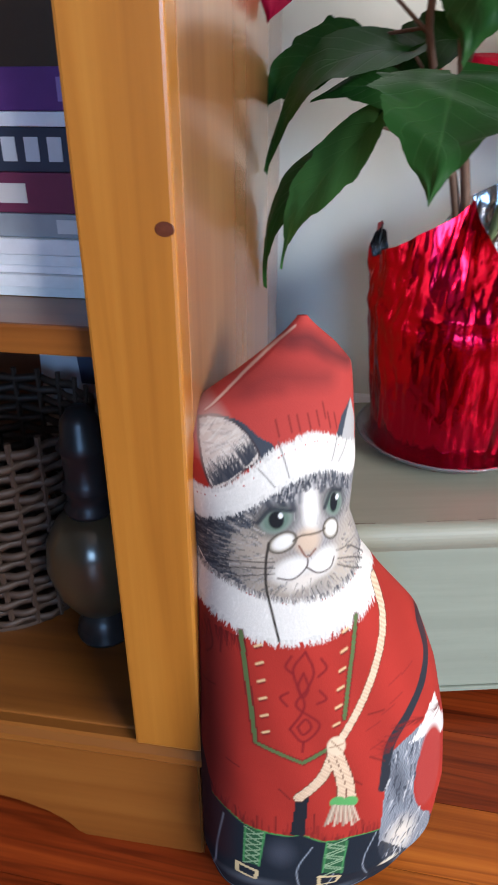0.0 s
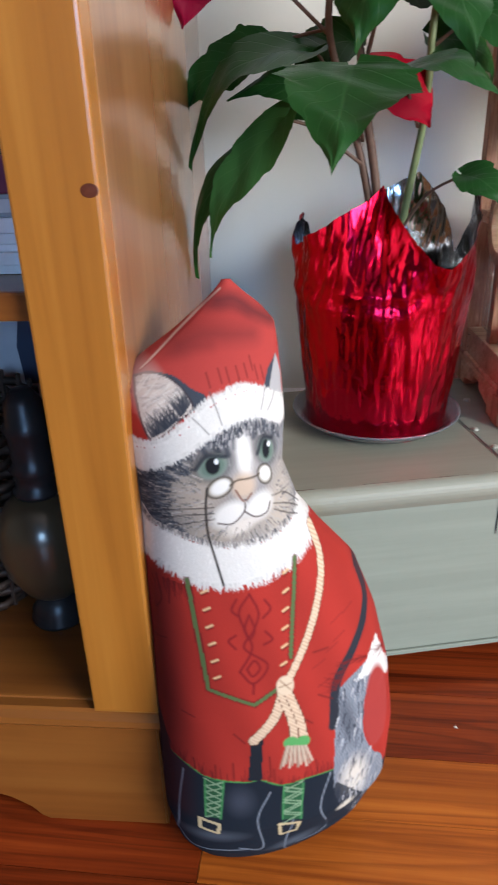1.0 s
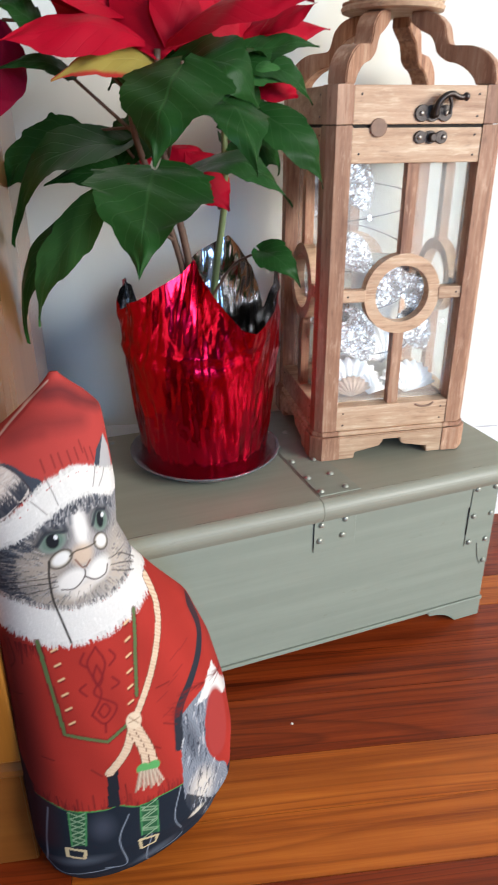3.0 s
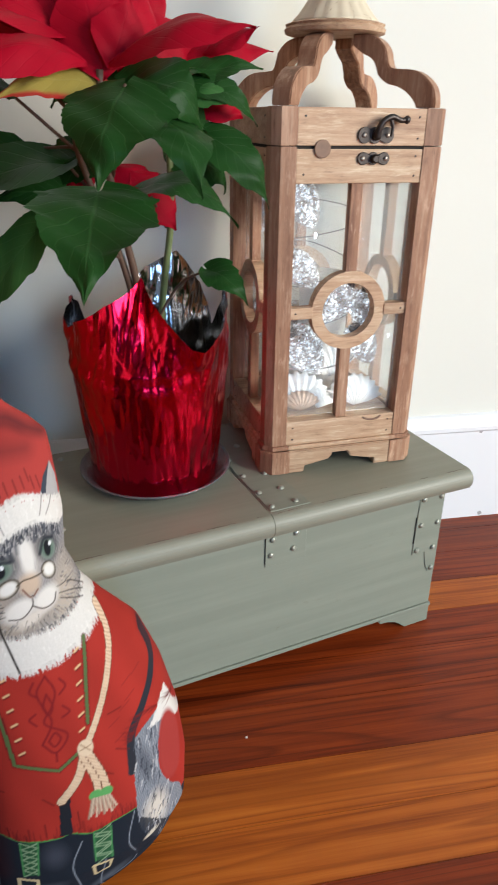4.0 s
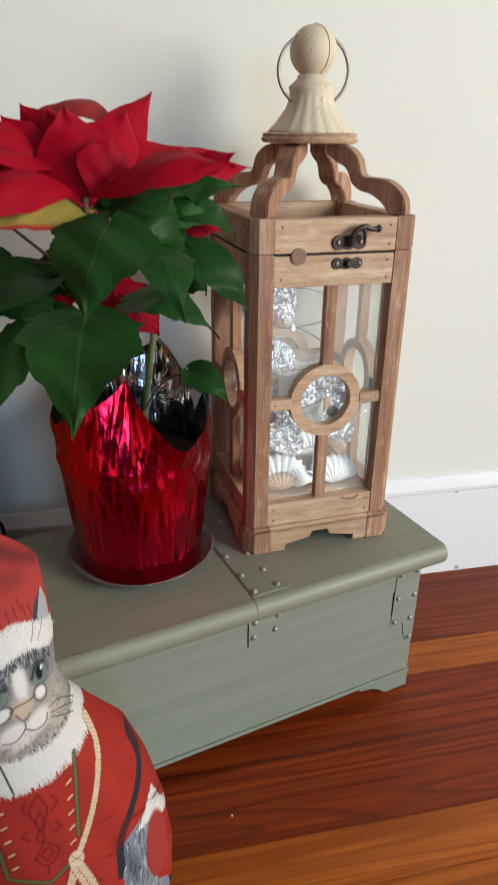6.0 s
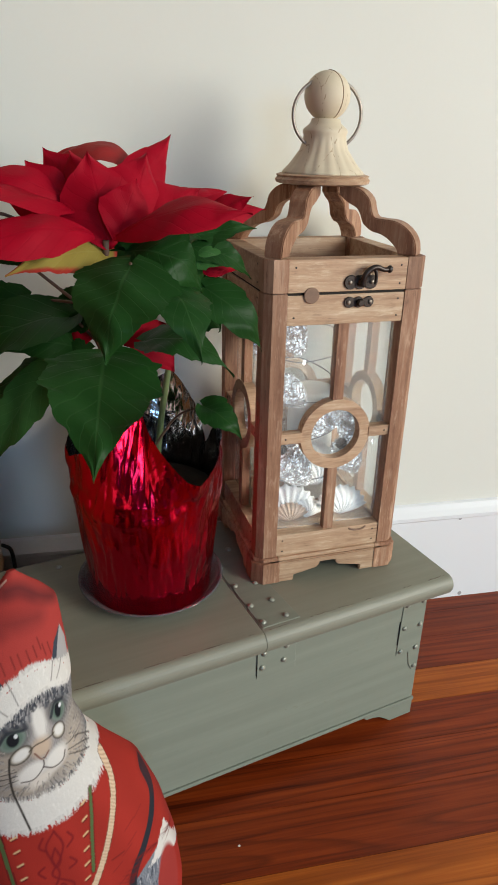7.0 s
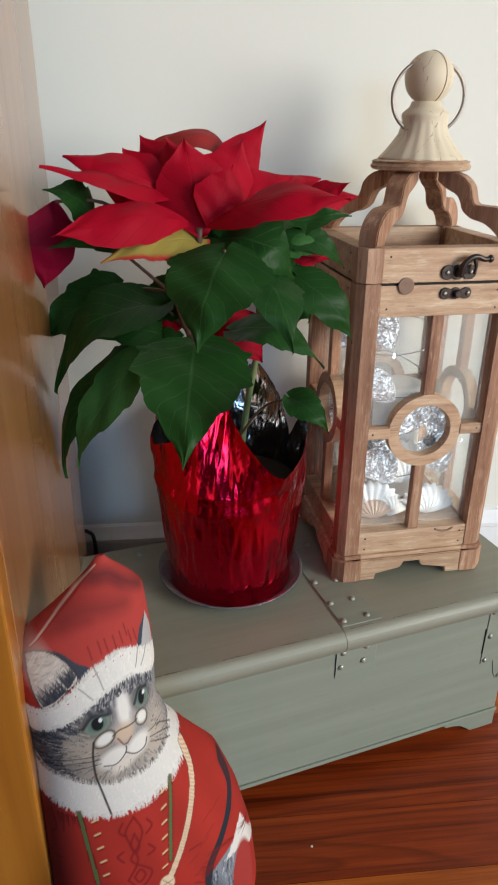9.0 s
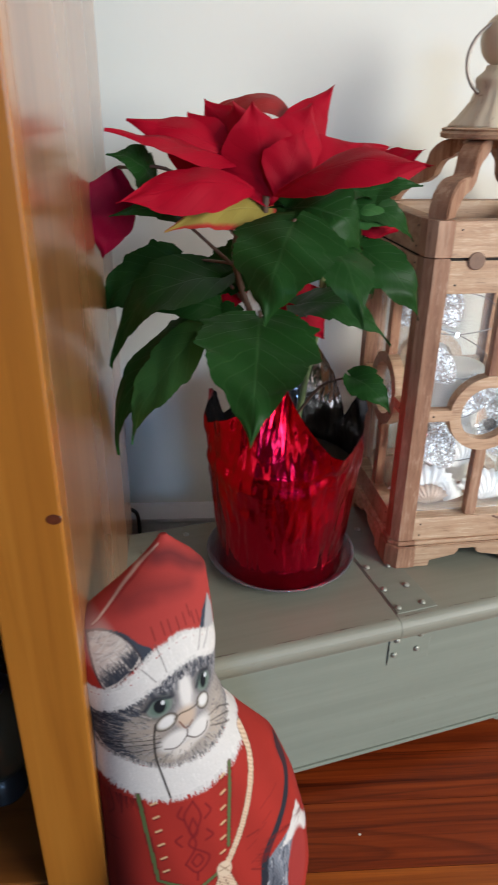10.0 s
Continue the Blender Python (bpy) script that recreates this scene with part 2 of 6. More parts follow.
M_OAK_X = wood("weathered_fir_lengthwise", (0.25, 0.12, 0.066), (0.56, 0.365, 0.225), (0.72, 0.54, 0.375), "X", 1.3, 0.6, 0.0, False, 0.95, 0.5, 0.4, scuff=0.55)
M_CREAM = paint("cream_distressed", (0.66, 0.57, 0.42), 0.55, (0.30, 0.19, 0.10), 0.15, 0.2, 160.0)
M_IRON = plain("dark_iron", (0.06, 0.05, 0.045), 0.42, 0.85, 0.4, 150.0)
M_WIRE = plain("steel_wire", (0.30, 0.26, 0.22), 0.42, 0.7, 0.4, 120.0)
M_GLASS = hazy_glass("lantern_glass")
M_REDFOIL = foil("red_foil", (0.62, 0.002, 0.030), 0.22)
M_SILVFOIL = foil("silver_foil", (0.50, 0.50, 0.51), 0.15)
M_SOIL = plain("potting_soil", (0.025, 0.017, 0.012), 0.95, 0.0, 0.5, 120.0, 0.8)
M_SAUCER = plain("clear_plastic", (0.34, 0.35, 0.38), 0.14, 0.0, 0.08)
M_SAUCER.node_tree.nodes["Principled BSDF"].inputs["Transmission Weight"].default_value = 0.7
M_BRACT = leafy("bract_red", (0.32, 0.001, 0.014), (0.4, 0.002, 0.010), (0.20, 0.001, 0.010), 0.6, 0.07)
M_BRACT_PLUM = leafy("bract_plum", (0.20, 0.002, 0.022), (0.24, 0.002, 0.03), (0.14, 0.001, 0.02), 0.55, 0.1)
M_BRACT_BACK = leafy("bract_dull", (0.28, 0.022, 0.022), (0.4, 0.02, 0.02), (0.20, 0.02, 0.02), 0.55, 0.12)
M_LEAF = leafy("leaf_green", (0.012, 0.050, 0.010), (0.05, 0.16, 0.02), (0.08, 0.17, 0.06), 0.4, 0.08)
M_LEAF_YOUNG = leafy("leaf_young", (0.035, 0.11, 0.028), (0.08, 0.22, 0.03), (0.12, 0.22, 0.08), 0.4, 0.12)
M_LEAF_TURN = leafy("leaf_turning", (0.33, 0.26, 0.06), (0.4, 0.3, 0.04), (0.5, 0.45, 0.15), 0.45, 0.2, (0.42, 0.03, 0.03))
M_STEM = plain("stem_brown", (0.10, 0.055, 0.035), 0.6, 0.0, 0.4, 160.0, 0.4)
M_STEM_GREEN = plain("stem_green", (0.13, 0.17, 0.07), 0.5, 0.0, 0.3, 120.0, 0.3)
M_MERCURY = lit_mercury("mercury_silver")
M_SHELL = plain("shell_white", (0.80, 0.79, 0.77), 0.4, 0.0, 0.1, 60.0, 0.2)
M_SHELL_TAN = plain("shell_tan", (0.46, 0.31, 0.22), 0.4, 0.0, 0.3, 30.0, 0.2)
M_PAPER = plain("page_edges", (0.66, 0.66, 0.66), 0.8, 0.0, 0.1, 60.0)
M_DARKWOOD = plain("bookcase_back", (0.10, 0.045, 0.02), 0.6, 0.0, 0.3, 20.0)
M_WICKER = plain("wicker_brown", (0.05, 0.028, 0.018), 0.6, 0.0, 0.5, 90.0, 0.4)
M_BRONZE = plain("olive_glazed", (0.09, 0.065, 0.035), 0.16, 0.3, 0.25, 14.0, 0.05, 0.5)
M_BLACK = plain("black_turned", (0.022, 0.02, 0.02), 0.35, 0.0, 0.3, 80.0)
M_CORD = plain("black_cord", (0.015, 0.015, 0.015), 0.5)


# ---------------------------------------------------------------- mesh helpers
def part(name, bm, material, parent=None, label="", smooth=False):
    """Links a bmesh as one mesh object, under a thing or a part where one is given."""
    me = bpy.data.meshes.new(name)
    bm.to_mesh(me)
    bm.free()
    me.materials.append(material)
    if smooth:
        me.polygons.foreach_set("use_smooth", [True] * len(me.polygons))
    ob = new(name, me)
    ob.parent = parent
    if label:
        tagged(ob, label)
    return ob


def thing(name, m, label, category, group="", kind=""):
    ob = new(name)
    ob.empty_display_size = 0.05
    ob.matrix_basis = m
    return tagged(ob, label, category, group, kind)


def box(lo, hi, bevel=0.0, seg=2, bm=None):
    tmp = bmesh.new()
    bmesh.ops.create_cube(tmp, size=1.0)
    for v in tmp.verts:
        for i in range(3):
            v.co[i] = lo[i] + (v.co[i] + 0.5) * (hi[i] - lo[i])
    if bevel > 0:
        bmesh.ops.bevel(tmp, geom=list(tmp.edges), offset=bevel, segments=seg, affect="EDGES", profile=0.6)
    if bm is None:
        return tmp
    me = bpy.data.meshes.new("tmp")
    tmp.to_mesh(me)
    tmp.free()
    bm.from_mesh(me)
    bpy.data.meshes.remove(me)
    return bm


def prism(pts, lo, hi, plane="XZ", bevel=0.0, seg=2):
    """A flat outline pushed from lo to hi along the axis that its plane leaves out."""
    bm = bmesh.new()

    def at(p, d):
        return {"XZ": (p[0], d, p[1]), "YZ": (d, p[0], p[1]), "XY": (p[0], p[1], d)}[plane]
    a = [bm.verts.new(at(p, lo)) for p in pts]
    b = [bm.verts.new(at(p, hi)) for p in pts]
    n = len(pts)
    bm.faces.new(a)
    bm.faces.new(b[::-1])
    for i in range(n):
        bm.faces.new((a[i], b[i], b[(i + 1) % n], a[(i + 1) % n]))
    bmesh.ops.recalc_face_normals(bm, faces=list(bm.faces))
    if bevel > 0:
        es = [e for e in bm.edges if abs((e.verts[0].co - e.verts[1].co).normalized().dot(Vector(at((0, 0), 1)))) < 0.5]
        bmesh.ops.bevel(bm, geom=es, offset=bevel, segments=seg, affect="EDGES")
    return bm


def lathe(profile, n=32, flute=None):
    """Turns (radius, height) pairs round z. flute(angle, height) scales the radius."""
    bm = bmesh.new()
    rings = []
    for r, z in profile:
        ring = []
        for i in range(n):
            a = 2 * math.pi * i / n
            k = r * (flute(a, z) if flute else 1.0)
            ring.append(bm.verts.new((k * math.cos(a), k * math.sin(a), z)))
        rings.append(ring)
    for p, q in zip(rings, rings[1:]):
        for i in range(n):
            bm.faces.new((p[i], p[(i + 1) % n], q[(i + 1) % n], q[i]))
    bm.faces.new(rings[0][::-1])
    bm.faces.new(rings[-1])
    return bm


def smooth_line(pts, steps=6):
    """Catmull-Rom through the points."""
    p = [Vector(q) for q in pts]
    p = [p[0] * 2 - p[1]] + p + [p[-1] * 2 - p[-2]]
    out = []
    for i in range(1, len(p) - 2):
        for k in range(steps):
            t = k / steps
            a, b, c, d = p[i - 1], p[i], p[i + 1], p[i + 2]
            out.append(0.5 * (2 * b + (c - a) * t + (2 * a - 5 * b + 4 * c - d) * t * t + (3 * b - a - 3 * c + d) * t ** 3))
    out.append(p[-2])
    return out


def curve(pts, k=6):
    return [(p.x, p.y) for p in smooth_line([(a, b, 0) for a, b in pts], k)]


def tube(pts, r0, r1=None, n=8, closed=False):
    bm = bmesh.new()
    r1 = r0 if r1 is None else r1
    pts = [Vector(p) for p in pts]
    m = len(pts)
    rings, up = [], Vector((0.31, 0.17, 0.93))
    for i, p in enumerate(pts):
        d = (pts[(i + 1) % m] - pts[i - 1]) if closed else (pts[min(i + 1, m - 1)] - pts[max(i - 1, 0)])
        d.normalize()
        s = d.cross(up)
        if s.length < 0.05:
            s = d.cross(Vector((1, 0, 0)))
        s.normalize()
        up = s.cross(d)
        r = r0 + (r1 - r0) * i / max(1, m - 1)
        rings.append([bm.verts.new(p + r * (math.cos(2 * math.pi * k / n) * s + math.sin(2 * math.pi * k / n) * up)) for k in range(n)])
    pairs = list(zip(rings, rings[1:])) + ([(rings[-1], rings[0])] if closed else [])
    for a, b in pairs:
        for k in range(n):
            bm.faces.new((a[k], a[(k + 1) % n], b[(k + 1) % n], b[k]))
    if not closed:
        bm.faces.new(rings[0][::-1])
        bm.faces.new(rings[-1])
    bmesh.ops.recalc_face_normals(bm, faces=list(bm.faces))
    return bm


def ring_plate(r_in, r_out, cz, lo, hi, n=40):
    """A flat wooden ring in the XZ plane about (0, cz)."""
    bm = bmesh.new()
    loops = []
    for r, d in ((r_in, lo), (r_out, lo), (r_out, hi), (r_in, hi)):
        loops.append([bm.verts.new((r * math.cos(2 * math.pi * i / n), d, cz + r * math.sin(2 * math.pi * i / n))) for i in range(n)])
    for k in range(4):
        a, b = loops[k], loops[(k + 1) % 4]
        for i in range(n):
            bm.faces.new((a[i], a[(i + 1) % n], b[(i + 1) % n], b[i]))
    bmesh.ops.recalc_face_normals(bm, faces=list(bm.faces))
    return bm

# ---------------------------------------------------------------- the room
WALL_Y, TRIM_Y = 0.805, 0.79


def slab(name, lo, hi, material, label, category="wall"):
    return tagged(part(name, box(lo, hi), material), label, category, kind="structure")


def wall_with_window(name, axis, at, thick, a0, a1, w0, w1, z0, z1, label):
    """A wall along one axis with a window's opening cut through it."""
    bm = bmesh.new()
    for p, q, lo, hi in ((a0, w0, 0, 2.6), (w1, a1, 0, 2.6), (w0, w1, 0, z0), (w0, w1, z1, 2.6)):
        if axis == "X":
            box((p, at, lo), (q, at + thick, hi), bm=bm)
        else:
            box((at, p, lo), (at + thick, q, hi), bm=bm)
    return tagged(part(name, bm, M_FAR), label, "wall", kind="structure")


slab("wall_north", (-3.6, WALL_Y, 0), (2.6, WALL_Y + 0.12, 2.6), M_WALL, "plain off-white painted plaster wall behind the chest")
# the three walls out of view are darkened to hold down fill light
slab("wall_west", (-3.72, -5.0, 0), (-3.6, WALL_Y + 0.12, 2.6), M_FAR, "unseen side wall, kept dark to cut bounced light")
wall_with_window("wall_east", "Y", 2.6, 0.12, -5.0, WALL_Y + 0.12, -2.62, -0.60, 0.53, 2.07, "unseen wall with a tall window opening, kept dark to cut bounced light")
wall_with_window("wall_south", "X", -5.12, 0.12, -3.72, 2.72, 0.5, 1.8, 0.85, 2.2, "unseen wall with a wide window opening, kept dark to cut bounced light")
slab("ceiling", (-3.72, -5.12, 2.6), (2.72, WALL_Y + 0.12, 2.7), M_CEIL, "unseen ceiling, dark grey to cut bounced light", "ceiling")

# baseboard: a flat board with a rounded cap
prof = [(WALL_Y, 0.0), (TRIM_Y, 0.0), (TRIM_Y, 0.166), (TRIM_Y - 0.004, 0.170), (TRIM_Y - 0.004, 0.176), (TRIM_Y + 0.003, 0.184), (TRIM_Y + 0.009, 0.192), (WALL_Y, 0.194)]
base_board = tagged(part("baseboard", prism(prof, -3.6, 2.6, "YZ", 0.0015), M_TRIM), "glossy white painted baseboard with a rounded cap", "baseboard", kind="structure")

for x, z, r in ((0.566, 0.166, 0.0035), (0.590, 0.006, 0.0045), (0.70, 0.10, 0.003)):
    part("dent", lathe([(r, 0.0), (r * 0.8, 0.0006), (r * 0.2, 0.0008)], 10), plain("dent_grey", (0.36, 0.36, 0.36), 0.6), base_board, "small chipped dent").matrix_basis = pose(x, TRIM_Y + 0.0002, z, 90)

floor = tagged(part("floor", box((-3.72, -5.12, -0.06), (2.72, WALL_Y + 0.12, -0.012)), M_SUBFLOOR), "red-brown varnished pine plank floor", "floor", kind="structure")

# ---------------------------------------------------------------- the sage chest
chest = thing("blanket_chest", pose(0.406, 0.547, 0, 0, 0, 14.5), "low sage-green painted wooden chest with studded plates and bracket feet", "chest")
CL, CD, CH = 0.545, 0.245, 0.237   # length, depth, height


M_WORN = plain("rubbed_wood", (0.10, 0.075, 0.05), 0.7)


def lid_profile():
    nose = [(-0.0015 - 0.0115 * math.sin(k * math.pi / 14) ** 1.0, CH - 0.024 * (1 - math.cos(k * math.pi / 14)) * 0.55) for k in range(0, 10)]
    return [(0.004, CH)] + nose + [(-0.009, CH - 0.0245), (0.001, CH - 0.027), (CD, CH - 0.027), (CD + 0.004, CH - 0.02), (CD + 0.004, CH - 0.004), (CD, CH)]


def lid_piece(name, x0, x1):
    bm = prism(lid_profile(), x0, x1, "YZ", 0.0)
    return part(name, bm, M_SAGE_LID, chest, smooth=False)


lid_piece("lid_board", -CL - 0.006, -0.2743)
lid_piece("lid_board", -0.2737, 0.0035)
part("lid_core", box((-0.30, 0.004, CH - 0.02), (-0.25, CD - 0.01, CH - 0.004)), M_SEAM, chest)
rw_ = random.Random(8)
for i in range(26):
    x = rw_.uniform(-CL + 0.02, -0.01)
    ln = rw_.uniform(0.004, 0.030)
    part("worn_line", tube([(x + ln * k / 4, -0.0012 + 0.0007 * rw_.uniform(-1, 1), CH - 0.0002) for k in range(5)], 0.0005, 0.0003, 5), M_WORN, chest, "rubbed-through paint on the lid's edge")
part("front_panel", box((-CL + 0.024, 0.002, 0.034), (-0.025, 0.020, CH - 0.028), 0.0015), M_SAGE, chest)
part("back_panel", box((-CL + 0.024, CD - 0.022, 0.034), (-0.025, CD - 0.004, CH - 0.028), 0.0015), M_SAGE, chest)
for x in (-0.043, -CL + 0.0245):
    part("side_panel", box((x, 0.0205, 0.034), (x + 0.018, CD - 0.0225, CH - 0.028), 0.0015), M_SAGE, chest)
part("bottom_board", box((-CL + 0.022, 0.000, 0.028), (-0.023, CD - 0.003, 0.0335), 0.0012), M_SAGE, chest)


def foot_front(x_out, sign):
    """Bracket foot: a straight outer edge and a scrolled inner one."""
    pts = [(x_out, 0.0), (x_out, 0.028), (x_out - sign * 0.084, 0.028), (x_out - sign * 0.083, 0.022), (x_out - sign * 0.079, 0.0185), (x_out - sign * 0.068, 0.0175), (x_out - sign * 0.056, 0.014), (x_out - sign * 0.046, 0.007), (x_out - sign * 0.038, 0.0)]
    return pts


for y in (0.003, CD - 0.025):
    part("foot", prism(foot_front(-0.0215, 1), y, y + 0.018, "XZ", 0.0012), M_SAGE, chest)
    part("foot", prism(foot_front(-CL + 0.0205, -1), y, y + 0.018, "XZ", 0.0012), M_SAGE, chest)

stud_mesh = None


def stud(x, y, z, face, r=0.0040):
    """A small domed nail head on the top (face T) or the front (face F)."""
    global stud_mesh
    if stud_mesh is None:
        bm = lathe([(1.0, 0.0), (0.96, 0.25), (0.72, 0.55), (0.35, 0.72), (0.05, 0.78)], 12)
        stud_mesh = bpy.data.meshes.new("stud")
        bm.to_mesh(stud_mesh)
        bm.free()
        stud_mesh.materials.append(M_STUD)
        stud_mesh.polygons.foreach_set("use_smooth", [True] * len(stud_mesh.polygons))
    ob = new("stud", stud_mesh)
    ob.parent = chest
    ob.matrix_basis = pose(x, y, z, 90 if face == "F" else 0) @ Matrix.Diagonal((r, r, r, 1))
    return ob


def plate(pts, face, label="thin painted corner plate"):
    bm = prism(pts, CH, CH + 0.0011, "XY", 0.0005, 1) if face == "T" else prism(pts, 0.0008, 0.002, "XZ", 0.0005, 1)
    return part("plate", bm, M_SAGE, chest, label)


plate([(-0.272, 0.003), (-0.222, 0.003), (-0.222, 0.016), (-0.226, 0.10), (-0.224, 0.235), (-0.272, 0.235)], "T")
plate([(-0.279, 0.166), (-0.226, 0.166), (-0.226, CH - 0.028), (-0.279, CH - 0.028)], "F")
plate([(-0.066, 0.122), (-0.046, 0.122), (-0.042, 0.10), (-0.036, 0.088), (-0.0255, 0.088), (-0.0255, CH - 0.028), (-0.064, CH - 0.028)], "F")
for x, z in ((-0.066, 0.155), (-0.279, 0.185)):
    part("crack", box((x - 0.0002, 0.0005, z - 0.015), (x + 0.0002, 0.003, z + 0.024)), M_SEAM, chest)
for x, y in ((-0.267, 0.012), (-0.267, 0.046), (-0.267, 0.090), (-0.236, 0.013), (-0.238, 0.046), (-0.24, 0.086), (-0.267, 0.135), (-0.24, 0.17), (-0.267, 0.215), (-0.49, 0.06), (-0.49, 0.13), (-0.52, 0.20), (-0.46, 0.225)):
    stud(x, y, CH + 0.0011 if x > -0.3 else CH, "T")
for x, z in ((-0.272, 0.181), (-0.243, 0.183), (-0.270, 0.2015), (-0.240, 0.2035), (-0.058, 0.204), (-0.031, 0.203), (-0.058, 0.166), (-0.032, 0.165), (-0.060, 0.128), (-0.034, 0.127), (-0.032, 0.094)):
    stud(x, 0.001, z, "F")

# ---------------------------------------------------------------- the lantern
LW = 0.095     # half its width
lantern = thing("lantern", pose(0.2395, 0.6700, CH + 0.0012, 0, 0, 4.8), "weathered wooden lantern with round glass windows and a cream finial", "lantern")
POST = 0.025


def corner_post(z0, z1, name, c=0.008, w=LW, p=POST):
    obs = []
    for k in range(4):
        pts = [(-w + p, -w), (-w + c, -w), (-w, -w + c), (-w, -w + p), (-w + p, -w + p)]
        bm = prism(pts, z0, z1, "XY", 0.0008)
        bmesh.ops.rotate(bm, verts=bm.verts, matrix=Matrix.Rotation(k * math.pi / 2, 3, "Z"))
        obs.append(part(name, bm, M_OAK, lantern))
    return obs


def each_side(make, name, material, label="", parent=None, smooth=False):
    """One copy of a part for each of the four sides, turned about the middle."""
    out = []
    for k in range(4):
        bm = make()
        bmesh.ops.rotate(bm, verts=bm.verts, matrix=Matrix.Rotation(k * math.pi / 2, 3, "Z"))
        out.append(part(name, bm, material, parent or lantern, label, smooth))
    return out


corner_post(0.036, 0.3682, "corner_post")
IN = LW - POST
each_side(lambda: box((-IN, -LW + 0.001, 0.036), (IN, -LW + 0.021, 0.066), 0.001), "bottom_rail", M_OAK_X)
each_side(lambda: box((-IN, -LW + 0.001, 0.333), (IN, -LW + 0.021, 0.366), 0.001), "top_rail", M_OAK_X)
RZ = 0.197
each_side(lambda: ring_plate(0.0315, 0.0445, RZ, -LW + 0.003, -LW + 0.016), "window_ring", M_OAK_X)
each_side(lambda: box((-0.0065, -LW + 0.004, 0.066), (0.0065, -LW + 0.015, RZ - 0.043), 0.0008), "muntin", M_OAK)
each_side(lambda: box((-0.0065, -LW + 0.004, RZ + 0.043), (0.0065, -LW + 0.015, 0.333), 0.0008), "muntin", M_OAK)
each_side(lambda: box((-IN - 0.003, -LW + 0.002, RZ - 0.0065), (-0.043, -LW + 0.015, RZ + 0.0065), 0.0008), "cross_bar", M_OAK_X)
each_side(lambda: box((0.043, -LW + 0.002, RZ - 0.0065), (IN + 0.003, -LW + 0.015, RZ + 0.0065), 0.0008), "cross_bar", M_OAK_X)
for pane in each_side(lambda: box((-IN + 0.001, -LW + 0.0165, 0.067), (IN - 0.001, -LW + 0.0185, 0.332)), "glass_pane", M_GLASS, "clear glass pane"):
    pane.visible_shadow = False
part("floor_board", box((-LW + 0.022, -LW + 0.022, 0.056), (LW - 0.022, LW - 0.022, 0.063)), M_OAK_X, lantern)


def skirt():
    """Base moulding with a scrolled cut-out between two feet."""
    w = LW + 0.004
    c = 0.02
    pts = [(-w + c, 0.0), (-w + 0.052, 0.0), (-w + 0.053, 0.008), (-w + 0.064, 0.010), (-w + 0.074, 0.012), (-w + 0.084, 0.014), (-w + 0.088, 0.019), (-w + 0.0885, 0.022), (w - 0.0885, 0.022), (w - 0.088, 0.019), (w - 0.084, 0.014), (w - 0.074, 0.012), (w - 0.064, 0.010), (w - 0.053, 0.008), (w - 0.052, 0.0), (w - c, 0.0), (w - c, 0.030), (-w + c, 0.030)]
    return prism(pts, -w, -w + 0.016, "XZ", 0.0012)


each_side(skirt, "skirt", M_OAK_X)
corner_post(0.0, 0.030, "foot", 0.012, LW + 0.005, 0.034)
corner_post(0.0304, 0.0358, "foot_cap", 0.010, LW + 0.002, 0.03)
each_side(lambda: box((-LW + 0.028, -LW - 0.002, 0.0304), (LW - 0.028, -LW + 0.014, 0.0358), 0.0015), "base_bead", M_OAK_X)

for k in range(4):
    bm = box((-LW + 0.021, -LW + 0.003, 0.3655), (LW - 0.021, -LW + 0.016, 0.3695))
    bmesh.ops.rotate(bm, verts=bm.verts, matrix=Matrix.Rotation(k * math.pi / 2, 3, "Z"))
    part("lid_seam", bm, M_SEAM, lantern)
# hinged lid: a shallow frame, four scrolled brackets, the cap
lid = part("lid_frame", box((-IN, -LW + 0.0005, 0.369), (IN, -LW + 0.0205, 0.404), 0.001), M_OAK_X, lantern)
for k in (1, 2, 3):
    bm = box((-IN, -LW + 0.0005, 0.369), (IN, -LW + 0.0205, 0.404), 0.001)
    bmesh.ops.rotate(bm, verts=bm.verts, matrix=Matrix.Rotation(k * math.pi / 2, 3, "Z"))
    part("lid_frame", bm, M_OAK_X, lantern)
corner_post(0.369, 0.4045, "lid_corner")


def bracket(k):
    outer = [(0.121, 0.405), (0.121, 0.411), (0.1185, 0.421), (0.113, 0.429), (0.104, 0.436), (0.0936, 0.440), (0.080, 0.441), (0.070, 0.4425), (0.066, 0.450), (0.063, 0.460), (0.054, 0.469), (0.041, 0.4735), (0.026, 0.4738)]
    inner = [(0.026, 0.464), (0.037, 0.4565), (0.048, 0.451), (0.053, 0.444), (0.057, 0.435), (0.0675, 0.4275), (0.078, 0.425), (0.088, 0.420), (0.097, 0.412), (0.101, 0.405)]
    bm = prism(curve(outer, 4) + curve(inner, 4), -0.0105, 0.0105, "XZ", 0.0012)
    bmesh.ops.rotate(bm, verts=bm.verts, matrix=Matrix.Rotation(math.pi / 4 + k * math.pi / 2, 3, "Z"))
    return part("bracket", bm, M_OAK, lantern)


for k in range(4):
    bracket(k)
part("cap_plate", lathe([(0.049, 0.474), (0.0535, 0.4755), (0.0545, 0.479), (0.052, 0.4815), (0.0535, 0.4835), (0.049, 0.485)], 40), M_OAK_X, lantern, smooth=False)
